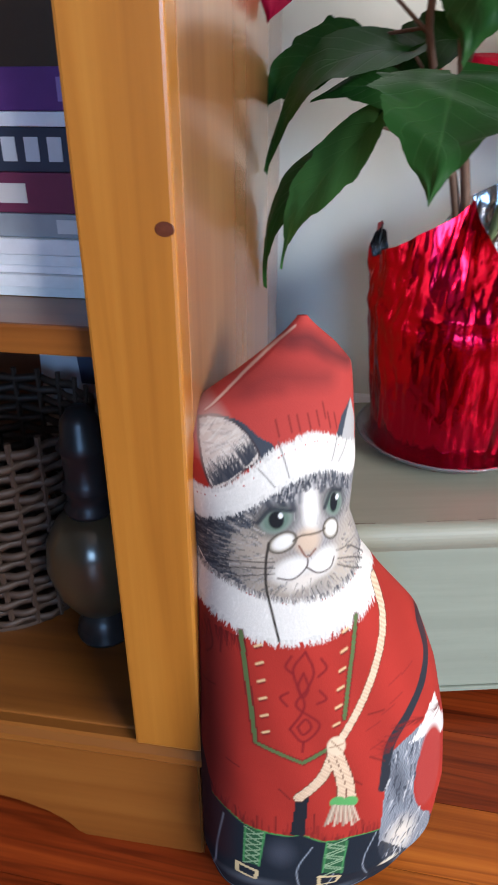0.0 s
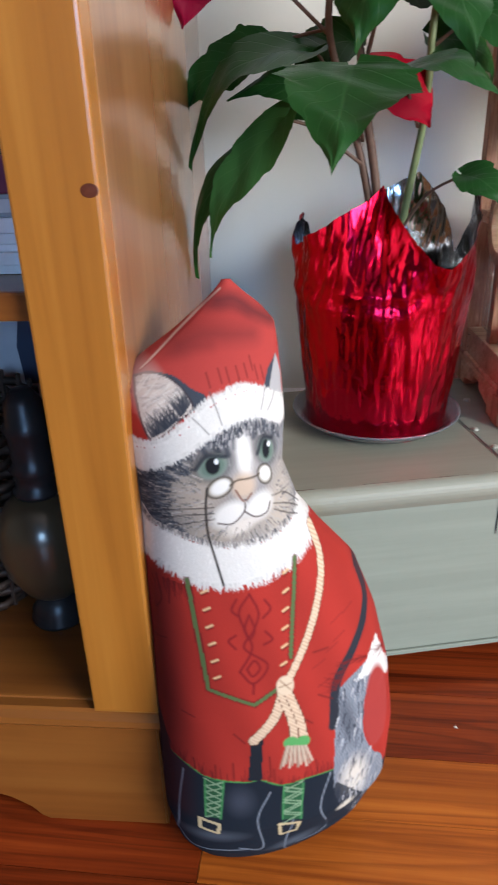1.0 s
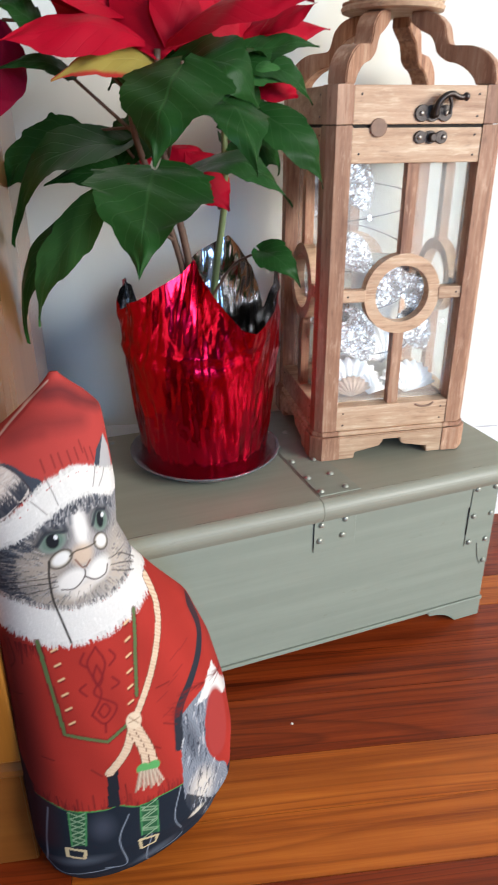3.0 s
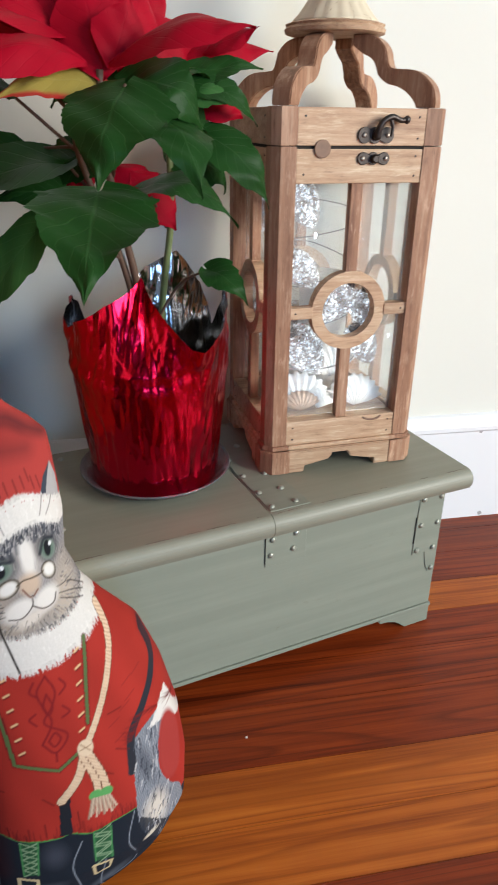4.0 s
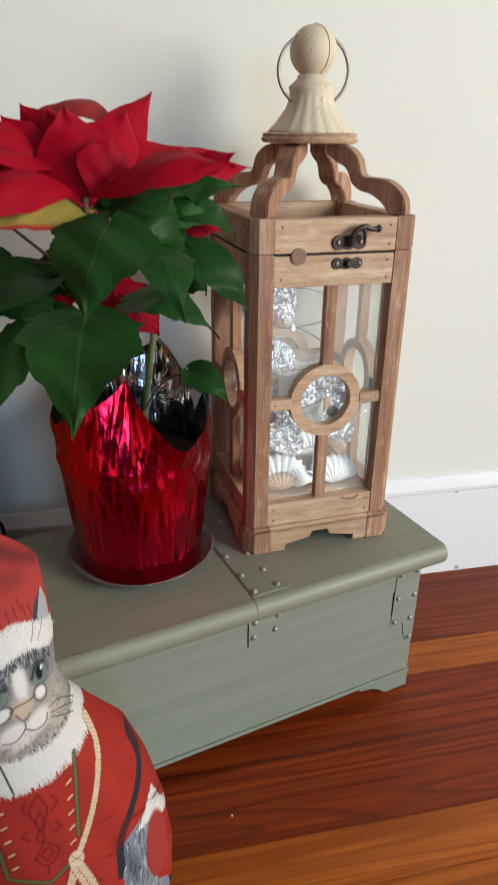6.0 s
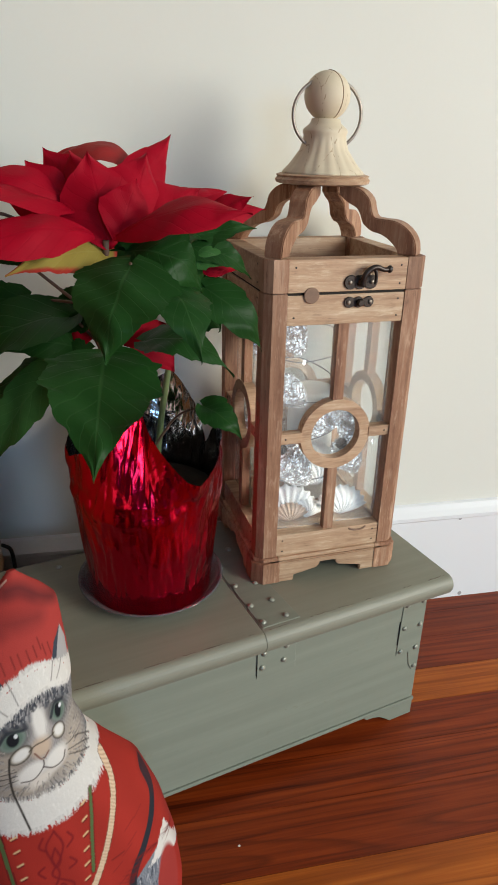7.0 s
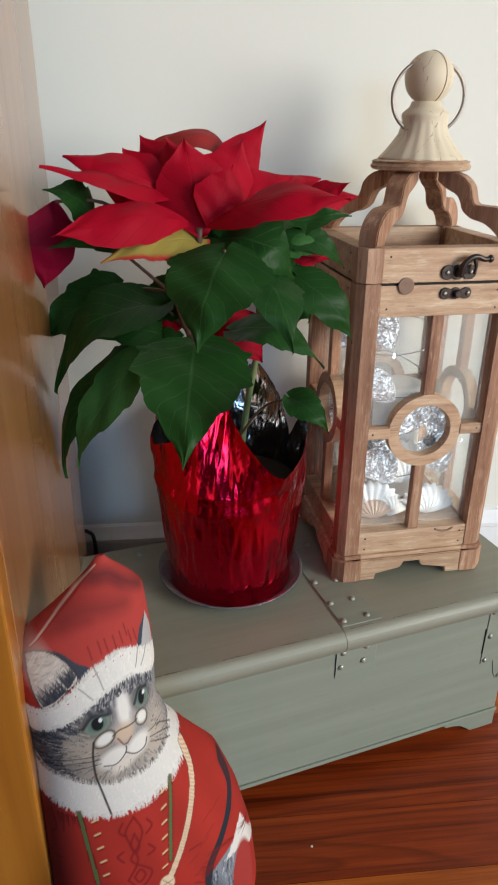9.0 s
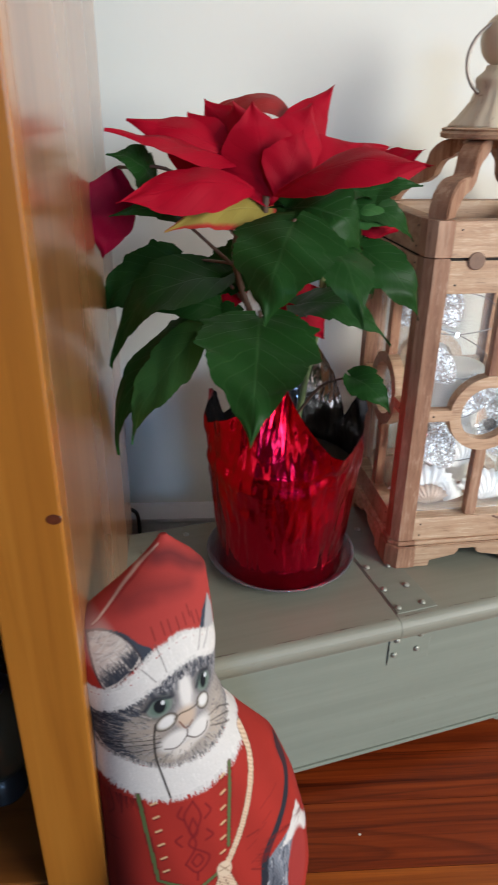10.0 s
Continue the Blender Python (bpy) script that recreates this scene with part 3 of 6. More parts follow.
part("finial_bell", lathe([(0.0465, 0.485), (0.0455, 0.4875), (0.0395, 0.4935), (0.0330, 0.502), (0.0272, 0.510), (0.0243, 0.519), (0.0240, 0.5245), (0.0252, 0.5275), (0.0248, 0.531), (0.0205, 0.5345), (0.0172, 0.5375), (0.0158, 0.542)], 96,
     lambda a, z: 1 + ((0.035 * abs(math.cos(9 * a)) - 0.02) if z < 0.522 else 0.0)), M_CREAM, lantern, "fluted cream distressed neck", True)
part("finial_ball", lathe([(0.0254 * math.cos(t * math.pi / 24), 0.5645 + 0.0252 * math.sin(t * math.pi / 24)) for t in range(-11, 12)], 40), M_CREAM, lantern, "round cream wooden knob", True)
seam = [(0.0256 * math.cos(a) * math.sin(0.35), -0.0256 * math.cos(a) * math.cos(0.35), 0.5645 + 0.0254 * math.sin(a)) for a in [math.pi * (i / 30 - 0.5) for i in range(31)]]
part("knob_seam", tube(seam, 0.00045, None, 5), plain("cracked_brown", (0.24, 0.15, 0.08), 0.8), lantern, "brown crack round the knob")
loop = [(0.0405 * math.cos(a), -0.004, 0.5455 + 0.0365 * math.sin(a)) for a in [2 * math.pi * i / 44 for i in range(44)]]
part("carry_ring", tube(loop, 0.0019, None, 8, True), M_WIRE, lantern, "thin steel carrying ring", True)

# latch
def lobed_plate(name, xs, z, r, y, label):
    """A little cast plate made of three rounded lobes."""
    pts = []
    for i in range(64):
        a = 2 * math.pi * i / 64
        dx, dz = math.cos(a), math.sin(a)
        far = 0.0
        for x in xs:
            c = x - xs[1]
            b_ = c * dx
            disc = b_ * b_ - c * c + r * r
            if disc > 0:
                far = max(far, b_ + math.sqrt(disc))
        pts.append((xs[1] + far * dx, z + far * dz))
    return part(name, prism(pts, y, y + 0.0022, "XZ", 0.0004, 1), M_IRON, lantern, label)


latch = lobed_plate("latch_plate", (0.002, 0.013, 0.026), 0.379, 0.0078, -LW - 0.0017, "dark iron latch plate with three lobes")
part("latch_hook", tube(smooth_line([(0.013, -LW - 0.006, 0.376), (0.014, -LW - 0.008, 0.386), (0.019, -LW - 0.009, 0.393), (0.027, -LW - 0.009, 0.396), (0.036, -LW - 0.009, 0.393), (0.042, -LW - 0.009, 0.3935)]), 0.0034, 0.0026), M_IRON, latch, "curled iron hook", True)
part("hook_knob", lathe([(0.0012, -0.004), (0.0033, -0.002), (0.0036, 0.0), (0.0033, 0.002), (0.0012, 0.004)], 14), M_IRON, latch, "round end of the hook", True).matrix_basis = pose(0.043, -LW - 0.009, 0.3935)
part("latch_tongue", tube(smooth_line([(0.026, -LW - 0.008, 0.394), (0.0285, -LW - 0.008, 0.386), (0.0275, -LW - 0.008, 0.378)]), 0.0022, 0.0014), M_IRON, latch, "small iron tongue", True)
part("latch_boss", lathe([(0.0045, 0.0), (0.005, 0.003), (0.003, 0.006)], 12), M_IRON, latch).matrix_basis = pose(0.014, -LW - 0.001, 0.379, 90)
catch = lobed_plate("catch_plate", (0.002, 0.013, 0.025), 0.357, 0.0062, -LW - 0.0012, "dark iron catch plate with three lobes")
part("catch_stud", lathe([(0.004, 0.0), (0.0045, 0.004), (0.003, 0.006)], 12), M_IRON, catch).matrix_basis = pose(0.014, -LW - 0.0005, 0.357, 90)
for par, zz, yy in ((latch, 0.379, -LW - 0.0017), (catch, 0.357, -LW - 0.0012)):
    for xx in (0.001, 0.027):
        part("screw", lathe([(0.0026, 0.0), (0.0024, 0.0009), (0.0008, 0.0013)], 12), M_WIRE, par, "small screw head", True).matrix_basis = pose(xx, yy, zz, 90)
M_PLUG = plain("wood_plug", (0.22, 0.13, 0.085), 0.6, 0.0, 0.3, 200.0)
part("wood_plug", lathe([(0.0088, 0.0), (0.0088, 0.0012), (0.008, 0.0016)], 24), M_PLUG, lantern, "round wooden plug").matrix_basis = pose(-0.043, -LW + 0.0005, 0.366, 90)
# small nails, dents and a worn handle slot on the rails
nail_bm = lathe([(0.0012, 0.0), (0.0011, 0.0004), (0.0003, 0.0006)], 8)
nail_mesh = bpy.data.meshes.new("nail")
nail_bm.to_mesh(nail_mesh)
nail_bm.free()
nail_mesh.materials.append(M_IRON)
for k in range(2):
    for x, z in ((-0.062, 0.043), (-0.062, 0.058), (0.062, 0.043), (0.062, 0.058), (0.062, 0.340), (0.062, 0.359), (-0.062, 0.342), (0.062, 0.376), (0.062, 0.396), (-0.062, 0.396), (0.064, RZ), (-0.064, RZ)):
        ob = new("nail", nail_mesh)
        ob.parent = lantern
        ob.matrix_basis = pose(0, 0, 0, 0, 0, -90 * k) @ pose(x, -LW + (0.001 if z < 0.367 else 0.0005) + (0.001 if z == RZ else 0.0), z, 90)
part("worn_slot", tube(smooth_line([(0.028, -LW + 0.0012, 0.0635), (0.036, -LW + 0.0008, 0.0605), (0.046, -LW + 0.0008, 0.0605), (0.052, -LW + 0.0012, 0.0640)]), 0.0014, None, 6), M_PLUG, lantern, "dark worn groove in the rail", True)

# ---------------------------------------------------------------- saucer, foil pot and poinsettia
PX, PY = 0.022, 0.598
saucer = tagged(part("saucer", lathe([(0.0, 0.0), (0.070, 0.0), (0.074, 0.002), (0.087, 0.011), (0.0905, 0.014), (0.0905, 0.0155), (0.088, 0.015), (0.074, 0.0045), (0.070, 0.003), (0.0, 0.003)][1:-1], 64), M_SAUCER, None, "", True), "clear plastic plant saucer lying on the chest", "saucer")
saucer.matrix_basis = pose(PX, PY, CH + 0.0003)

pot = thing("foil_pot", pose(PX, PY, CH + 0.0042), "flower pot wrapped in crinkled shiny red foil with a silver lining", "plant pot")
TIPS = [(-180, 0.206), (-170, 0.186), (-158, 0.196), (-146, 0.202), (-130, 0.216), (-114, 0.228), (-99, 0.242), (-85, 0.218), (-66, 0.178), (-58, 0.174), (-40, 0.195), (-14, 0.236), (4, 0.242), (14, 0.20), (28, 0.168), (44, 0.205), (68, 0.244), (88, 0.225), (110, 0.185), (140, 0.166), (150, 0.200), (168, 0.214), (180, 0.206)]
FLARE = [(-180, -0.05), (-158, 0.0), (-138, -0.18), (-120, -0.34), (-95, -0.55), (-78, -0.1), (-60, 0.45), (-35, 0.08), (0, -0.06), (30, 0.05), (68, 0.25), (110, 0.15), (180, -0.05)]


def foil_top(deg):
    for (a, p), (b, q) in zip(TIPS, TIPS[1:]):
        if a <= deg <= b:
            k = (deg - a) / (b - a)
            return p + (q - p) * k
    return TIPS[0][1]


RIM = 0.145


def foil_shell(off):
    n, m = 260, 46
    verts, faces = [], []
    for j in range(m + 1):
        for i in range(n):
            a = 2 * math.pi * i / n - math.pi
            top = foil_top(math.degrees(a))
            s = j / m
            z = RIM * min(1.0, s / 0.6) if s <= 0.6 else RIM + (top - RIM) * (s - 0.6) / 0.4
            r = 0.0735 + 0.0150 * min(z, RIM) / RIM + 0.003 * math.exp(-(z / 0.008) ** 2)
            fold = noise.noise(Vector((math.cos(a) * 7, math.sin(a) * 7, z * 14 + 3))) * 0.0022
            fold += 0.0015 * noise.noise(Vector((math.cos(a) * 19, math.sin(a) * 19, z * 42)))
            fold += 0.0005 * noise.noise(Vector((math.cos(a) * 50, math.sin(a) * 50, z * 110)))
            if z < 0.012:
                fold *= 0.4
            deg = math.degrees(a)
            lip = float(np.interp(deg, (-180, -165, -120, -85, -60, -30, 150, 180), (0.2, 0.3, 0.55, 0.5, 0.2, 0.05, 0.05, 0.2)))
            level = RIM + float(np.interp(deg, (-180, -150, -110, -80, -50, 0), (0.012, 0.004, -0.010, -0.006, 0.008, 0.004))) + 0.004 * noise.noise(Vector((math.cos(a) * 4, math.sin(a) * 4, 7.7)))
            crease = lip * (-0.0050 * math.exp(-((z - level - 0.003) / 0.005) ** 2) + 0.0030 * math.exp(-((z - level + 0.008) / 0.008) ** 2))
            dent = 0.006 * noise.noise(Vector((math.cos(a) * 3.2, math.sin(a) * 3.2, z * 24 + 11)))
            fold += dent * min(1.0, max(0.0, (z - RIM + 0.03) / 0.04))
            if z > RIM:
                h = z - RIM
                r += h * float(np.interp(math.degrees(a), [q[0] for q in FLARE], [q[1] for q in FLARE]))
                fold *= 1 + 5 * h
            r += fold + crease + off
            verts.append((r * math.cos(a), r * math.sin(a), z + (0.0006 if off else 0.0) * 0))
    for j in range(m):
        for i in range(n):
            faces.append((j * n + i, j * n + (i + 1) % n, (j + 1) * n + (i + 1) % n, (j + 1) * n + i))
    bm = bmesh.new()
    me = bpy.data.meshes.new("tmp")
    me.from_pydata(verts, [], faces)
    bm.from_mesh(me)
    bpy.data.meshes.remove(me)
    return bm


part("foil_wrap", foil_shell(0.0), M_REDFOIL, pot, "crinkled red metallic foil", True)
part("foil_lining", foil_shell(-0.0008), M_SILVFOIL, pot, "crinkled silver inner side of the foil", True)
part("pot_base", lathe([(0.070, 0.0), (0.071, 0.004), (0.064, 0.008)], 40), M_REDFOIL, pot)
part("soil", lathe([(0.084, 0.118), (0.084, 0.126), (0.06, 0.132), (0.02, 0.134)], 40), M_SOIL, pot, "dark potting soil", True)

plant = thing("poinsettia", pose(0, 0, 0), "red poinsettia with toothed green leaves growing in the foil pot", "plant")


LEAF_T = (0.0, 0.03, 0.10, 0.19, 0.28, 0.38, 0.50, 0.62, 0.74, 0.84, 0.92, 1.0)
LEAF_W = (0.10, 0.56, 0.88, 1.0, 1.0, 0.95, 0.82, 0.64, 0.40, 0.19, 0.07, 0.0)
BRACT_T = (0.0, 0.08, 0.2, 0.35, 0.5, 0.62, 0.75, 0.86, 0.94, 1.0)
BRACT_W = (0.10, 0.36, 0.72, 0.98, 1.0, 0.90, 0.62, 0.32, 0.11, 0.0)


def leaf_mesh(base, tip, width, bend, kind, face, seed):
    """One leaf from base to tip: pointed oval with shallow teeth, folded at the midrib, arched."""
    rnd = random.Random(seed)
    base, tip = Vector(base), Vector(tip)
    d = tip - base
    length = d.length
    d.normalize()
    nrm = Vector(face)
    nrm = (nrm - d * nrm.dot(d)).normalized()
    side = d.cross(nrm)
    nu, nv = 14, 68
    verts, uvs, faces = [], [], []
    ph, ph2 = rnd.uniform(0, 6), rnd.uniform(0, 6)
    fold = rnd.uniform(-0.12, 0.22) if kind == "leaf" else rnd.uniform(0.15, 0.4)
    lobes = rnd.choice((3, 4, 5))
    for j in range(nv + 1):
        t = j / nv
        if kind == "leaf":
            w = float(np.interp(t, LEAF_T, LEAF_W))
            k = (t * lobes + ph) % 1.0
            w *= 1 + 0.20 * (k if k < 0.86 else 6.1 * (1 - k)) * (0.12 < t < 0.82) - 0.06
            k = (t * 17 + ph2) % 1.0
            w *= 1 + 0.045 * (k if k < 0.75 else 3 * (1 - k)) * (0.1 < t < 0.9)
        else:
            w = float(np.interp(t, BRACT_T, BRACT_W))
            k = (t * 2.6 + ph) % 1.0
            w *= 1 + 0.13 * (k if k < 0.85 else 5.6 * (1 - k)) * (0.2 < t < 0.8)
        w = max(w, 0.012) * width * 0.56
        arch = bend * (4 * t * (1 - t)) + 0.02 * length * math.sin(5 * t + ph2) - (0.05 * length * max(0.0, t - 0.7) / 0.3 if kind == "leaf" else -0.06 * length * max(0.0, t - 0.75) / 0.25)
        c = base + d * (length * t) + nrm * arch
        for i in range(nu + 1):
            s = 2 * i / nu - 1
            wave = 0.06 * width * abs(s) ** 2 * math.sin(9 * t + ph + (1.3 if s > 0 else 0)) + 0.015 * width * math.sin(17 * t + 4 * s + ph2) * (1 - s * s + 0.3)
            heart = 0.11 * length * abs(s) ** 1.3 * max(0.0, 1 - t / 0.3) if kind == "leaf" else 0.0
            verts.append(c - d * heart + side * (w * s) + nrm * (-fold * w * abs(s) ** 1.4 + wave))
            uvs.append((i / nu, t))
    for j in range(nv):
        for i in range(nu):
            a = j * (nu + 1) + i
            faces.append((a, a + 1, a + nu + 2, a + nu + 1))
    me = bpy.data.meshes.new(kind)
    me.from_pydata([tuple(v) for v in verts], [], faces)
    lay = me.uv_layers.new(name="UVMap")
    for lp in me.loops:
        lay.data[lp.index].uv = uvs[lp.vertex_index]
    me.polygons.foreach_set("use_smooth", [True] * len(me.polygons))
    return me


leaf_seed = [10]


def leaf(name, material, base, tip, width, bend, face=(0.0, -0.62, 0.78), label=""):
    leaf_seed[0] += 1
    me = leaf_mesh(base, tip, width, bend, "leaf" if name == "leaf" else "bract", face, leaf_seed[0])
    me.materials.append(material)
    ob = new(name, me)
    ob.parent = plant
    if label:
        tagged(ob, label)
    return ob


def stem(pts, r0, r1, material=None):
    return part("stem", tube(smooth_line(pts), r0, r1, 8), material or M_STEM, plant, smooth=True)


UPF = (0.0, -0.75, 0.66)
FLAT = (0.0, -0.35, 0.94)
# coloured bracts of the crown
UPL, UPR = (-0.45, -0.72, 0.52), (0.45, -0.72, 0.52)
leaf("bract", M_BRACT, (-0.004, 0.552, 0.672), (0.058, 0.648, 0.754), 0.046, 0.008, UPR)
leaf("bract", M_BRACT, (-0.002, 0.520, 0.674), (0.119, 0.480, 0.690), 0.044, 0.020, (0.0, -0.55, 0.83))
leaf("bract", M_BRACT, (-0.013, 0.540, 0.669), (-0.036, 0.580, 0.742), 0.050, 0.008, UPL)
leaf("bract", M_BRACT, (-0.008, 0.530, 0.660), (-0.022, 0.560, 0.742), 0.062, 0.006, (0.05, -0.9, 0.45))
leaf("bract", M_BRACT, (-0.020, 0.530, 0.672), (-0.136, 0.480, 0.664), 0.040, 0.018, UPF)
leaf("bract", M_BRACT, (-0.029, 0.550, 0.690), (-0.147, 0.515, 0.712), 0.036, 0.012, FLAT)
leaf("bract", M_BRACT, (-0.029, 0.560, 0.695), (-0.132, 0.560, 0.724), 0.036, 0.012, UPF)
leaf("bract", M_BRACT_PLUM, (-0.140, 0.545, 0.690), (-0.162, 0.555, 0.612), 0.046, 0.008, (0.55, -0.8, 0.2), "drooping plum-coloured bract")
leaf("bract", M_BRACT, (0.059, 0.580, 0.682), (0.156, 0.600, 0.686), 0.032, 0.012, UPF)
leaf("bract", M_BRACT, (0.040, 0.590, 0.685), (0.120, 0.640, 0.699), 0.036, 0.012, UPF)
leaf("bract", M_BRACT, (0.077, 0.580, 0.655), (0.123, 0.580, 0.630), 0.040, 0.008, UPF)
leaf("bract", M_BRACT, (0.013, 0.570, 0.584), (0.052, 0.560, 0.528), 0.042, 0.008, UPF)
leaf("bract", M_BRACT, (0.000, 0.575, 0.590), (0.028, 0.565, 0.552), 0.036, 0.008, UPF)
leaf("bract", M_BRACT, (-0.022, 0.580, 0.580), (-0.062, 0.575, 0.560), 0.030, 0.008, UPF)
leaf("bract", M_BRACT, (0.004, 0.550, 0.670), (0.033, 0.585, 0.742), 0.056, 0.010, UPR)
leaf("bract", M_BRACT_BACK, (0.030, 0.632, 0.715), (-0.060, 0.640, 0.728), 0.040, 0.030, (0.0, -0.4, 0.9), "dull red bract seen from its underside")
leaf("bract", M_BRACT, (-0.019, 0.560, 0.676), (-0.110, 0.600, 0.718), 0.044, 0.018, UPL)
leaf("bract", M_BRACT, (-0.012, 0.558, 0.676), (-0.062, 0.600, 0.744), 0.048, 0.012, UPL)
leaf("bract", M_BRACT, (0.014, 0.560, 0.675), (0.085, 0.600, 0.707), 0.046, 0.014, UPR)
leaf("bract", M_BRACT, (0.085, 0.572, 0.684), (0.136, 0.556, 0.704), 0.022, 0.006, UPF)
leaf("bract", M_BRACT, (-0.045, 0.560, 0.690), (-0.078, 0.575, 0.734), 0.034, 0.006, UPL)
leaf("bract", M_BRACT, (-0.002, 0.528, 0.668), (0.020, 0.535, 0.722), 0.040, 0.006, (0.35, -0.9, 0.3))
leaf("leaf", M_LEAF_TURN, (-0.010, 0.536, 0.658), (-0.098, 0.497, 0.644), 0.040, 0.012, (0.0, -0.8, 0.6), "half-yellow leaf with a red edge")
# green leaves below
leaf("leaf", M_LEAF, (0.010, 0.482, 0.655), (-0.018, 0.432, 0.580), 0.078, 0.012, (-0.25, -0.75, 0.6))
leaf("leaf", M_LEAF, (0.009, 0.540, 0.658), (0.081, 0.530, 0.617), 0.061, 0.030, UPF)
leaf("leaf", M_LEAF, (0.036, 0.530, 0.632), (0.070, 0.450, 0.577), 0.064, 0.014, (0.15, -0.4, 0.9))
leaf("leaf", M_LEAF, (0.022, 0.530, 0.570), (0.109, 0.503, 0.543), 0.048, 0.02, FLAT)
leaf("leaf", M_LEAF, (0.086, 0.560, 0.617), (0.147, 0.550, 0.550), 0.041, 0.020, UPF)
leaf("leaf", M_LEAF, (0.057, 0.560, 0.659), (0.142, 0.570, 0.676), 0.029, 0.010, UPF)
leaf("leaf", M_LEAF, (0.066, 0.550, 0.662), (0.138, 0.560, 0.627), 0.028, 0.010, UPF)
leaf("leaf", M_LEAF, (-0.018, 0.476, 0.570), (-0.032, 0.354, 0.514), 0.088, 0.010, (0.05, -0.45, 0.9))
leaf("leaf", M_LEAF, (-0.050, 0.560, 0.590), (-0.166, 0.556, 0.506), 0.064, 0.032, (-0.35, -0.45, 0.8))
leaf("leaf", M_LEAF, (-0.094, 0.595, 0.600), (-0.176, 0.606, 0.540), 0.050, 0.018, UPF)
leaf("leaf", M_LEAF, (-0.078, 0.570, 0.540), (-0.166, 0.560, 0.402), 0.056, 0.028, (-0.6, -0.5, 0.6))
leaf("leaf", M_LEAF_YOUNG, (-0.072, 0.545, 0.540), (-0.146, 0.535, 0.425), 0.044, 0.018, (-0.5, -0.75, 0.45))
leaf("leaf", M_LEAF, (-0.032, 0.560, 0.555), (-0.086, 0.560, 0.532), 0.026, 0.010, UPF)
leaf("leaf", M_LEAF, (-0.110, 0.550, 0.680), (-0.146, 0.530, 0.702), 0.037, 0.010, UPF)
leaf("leaf", M_LEAF, (-0.089, 0.550, 0.649), (-0.146, 0.520, 0.654), 0.020, 0.010, UPF)
leaf("leaf", M_LEAF, (0.083, 0.555, 0.490), (0.123, 0.530, 0.458), 0.031, 0.015, UPF)
leaf("leaf", M_LEAF, (-0.040, 0.570, 0.553), (-0.125, 0.560, 0.558), 0.036, 0.020, UPF)
leaf("leaf", M_LEAF, (0.020, 0.545, 0.650), (0.070, 0.520, 0.600), 0.058, 0.02, UPR)
leaf("leaf", M_LEAF_YOUNG, (0.060, 0.555, 0.655), (0.118, 0.545, 0.640), 0.034, 0.01, UPF)
leaf("leaf", M_LEAF, (0.030, 0.570, 0.640), (0.100, 0.580, 0.600), 0.060, 0.02, UPR)
leaf("leaf", M_LEAF, (0.010, 0.570, 0.655), (-0.060, 0.590, 0.640), 0.044, 0.02, UPL)
leaf("leaf", M_LEAF, (-0.010, 0.585, 0.600), (-0.070, 0.600, 0.560), 0.050, 0.02, UPL)
leaf("leaf", M_LEAF, (0.050, 0.580, 0.600), (0.110, 0.600, 0.560), 0.050, 0.02, UPR)
leaf("leaf", M_LEAF, (0.030, 0.555, 0.665), (0.100, 0.560, 0.655), 0.050, 0.012, FLAT)
stem([(0.018, 0.60, 0.36), (0.006, 0.59, 0.46), (-0.012, 0.572, 0.53), (-0.036, 0.552, 0.605), (-0.030, 0.54, 0.66)], 0.0042, 0.0028)
stem([(0.022, 0.598, 0.36), (0.012, 0.585, 0.47), (-0.002, 0.565, 0.545), (-0.012, 0.545, 0.61), (-0.010, 0.532, 0.668)], 0.0046, 0.003)
stem([(0.030, 0.60, 0.36), (0.040, 0.592, 0.46), (0.050, 0.575, 0.54), (0.050, 0.56, 0.61), (0.060, 0.575, 0.68)], 0.004, 0.0028, M_STEM_GREEN)
stem([(-0.038, 0.55, 0.606), (-0.065, 0.575, 0.604), (-0.095, 0.595, 0.60)], 0.0016, 0.0013)
stem([(-0.004, 0.57, 0.52), (-0.014, 0.525, 0.565), (-0.018, 0.478, 0.572)], 0.0018, 0.0014)
stem([(-0.015, 0.57, 0.55), (-0.046, 0.56, 0.59)], 0.0018, 0.0014)
stem([(-0.004, 0.575, 0.50), (-0.045, 0.56, 0.53), (-0.072, 0.545, 0.540)], 0.0018, 0.0014)
stem([(0.026, 0.59, 0.42), (0.055, 0.575, 0.47), (0.083, 0.555, 0.49)], 0.0016, 0.0012)
stem([(0.045, 0.578, 0.53), (0.030, 0.55, 0.562)], 0.0018, 0.0014)
stem([(0.050, 0.565, 0.59), (0.086, 0.56, 0.617)], 0.0018, 0.0014)
stem([(-0.005, 0.555, 0.58), (0.006, 0.51, 0.63), (0.010, 0.482, 0.655)], 0.0018, 0.0014)
stem([(-0.034, 0.552, 0.60), (-0.09, 0.55, 0.65)], 0.0018, 0.0014)
stem([(-0.034, 0.545, 0.63), (-0.09, 0.55, 0.685), (-0.140, 0.545, 0.690)], 0.0018, 0.0014)

# ---------------------------------------------------------------- stuffed cloth cat doll
DOLL_TURN, DOLL_LEAN = radians(22), radians(9)
DOLL_N = Vector((math.sin(DOLL_TURN) * math.cos(DOLL_LEAN), -math.cos(DOLL_TURN) * math.cos(DOLL_LEAN), math.sin(DOLL_LEAN)))
DOLL_U = Vector((math.cos(DOLL_TURN), math.sin(DOLL_TURN), 0))
DOLL_V = DOLL_N.cross(DOLL_U)
DOLL_O = Vector((-0.075, 0.275, 0.0))
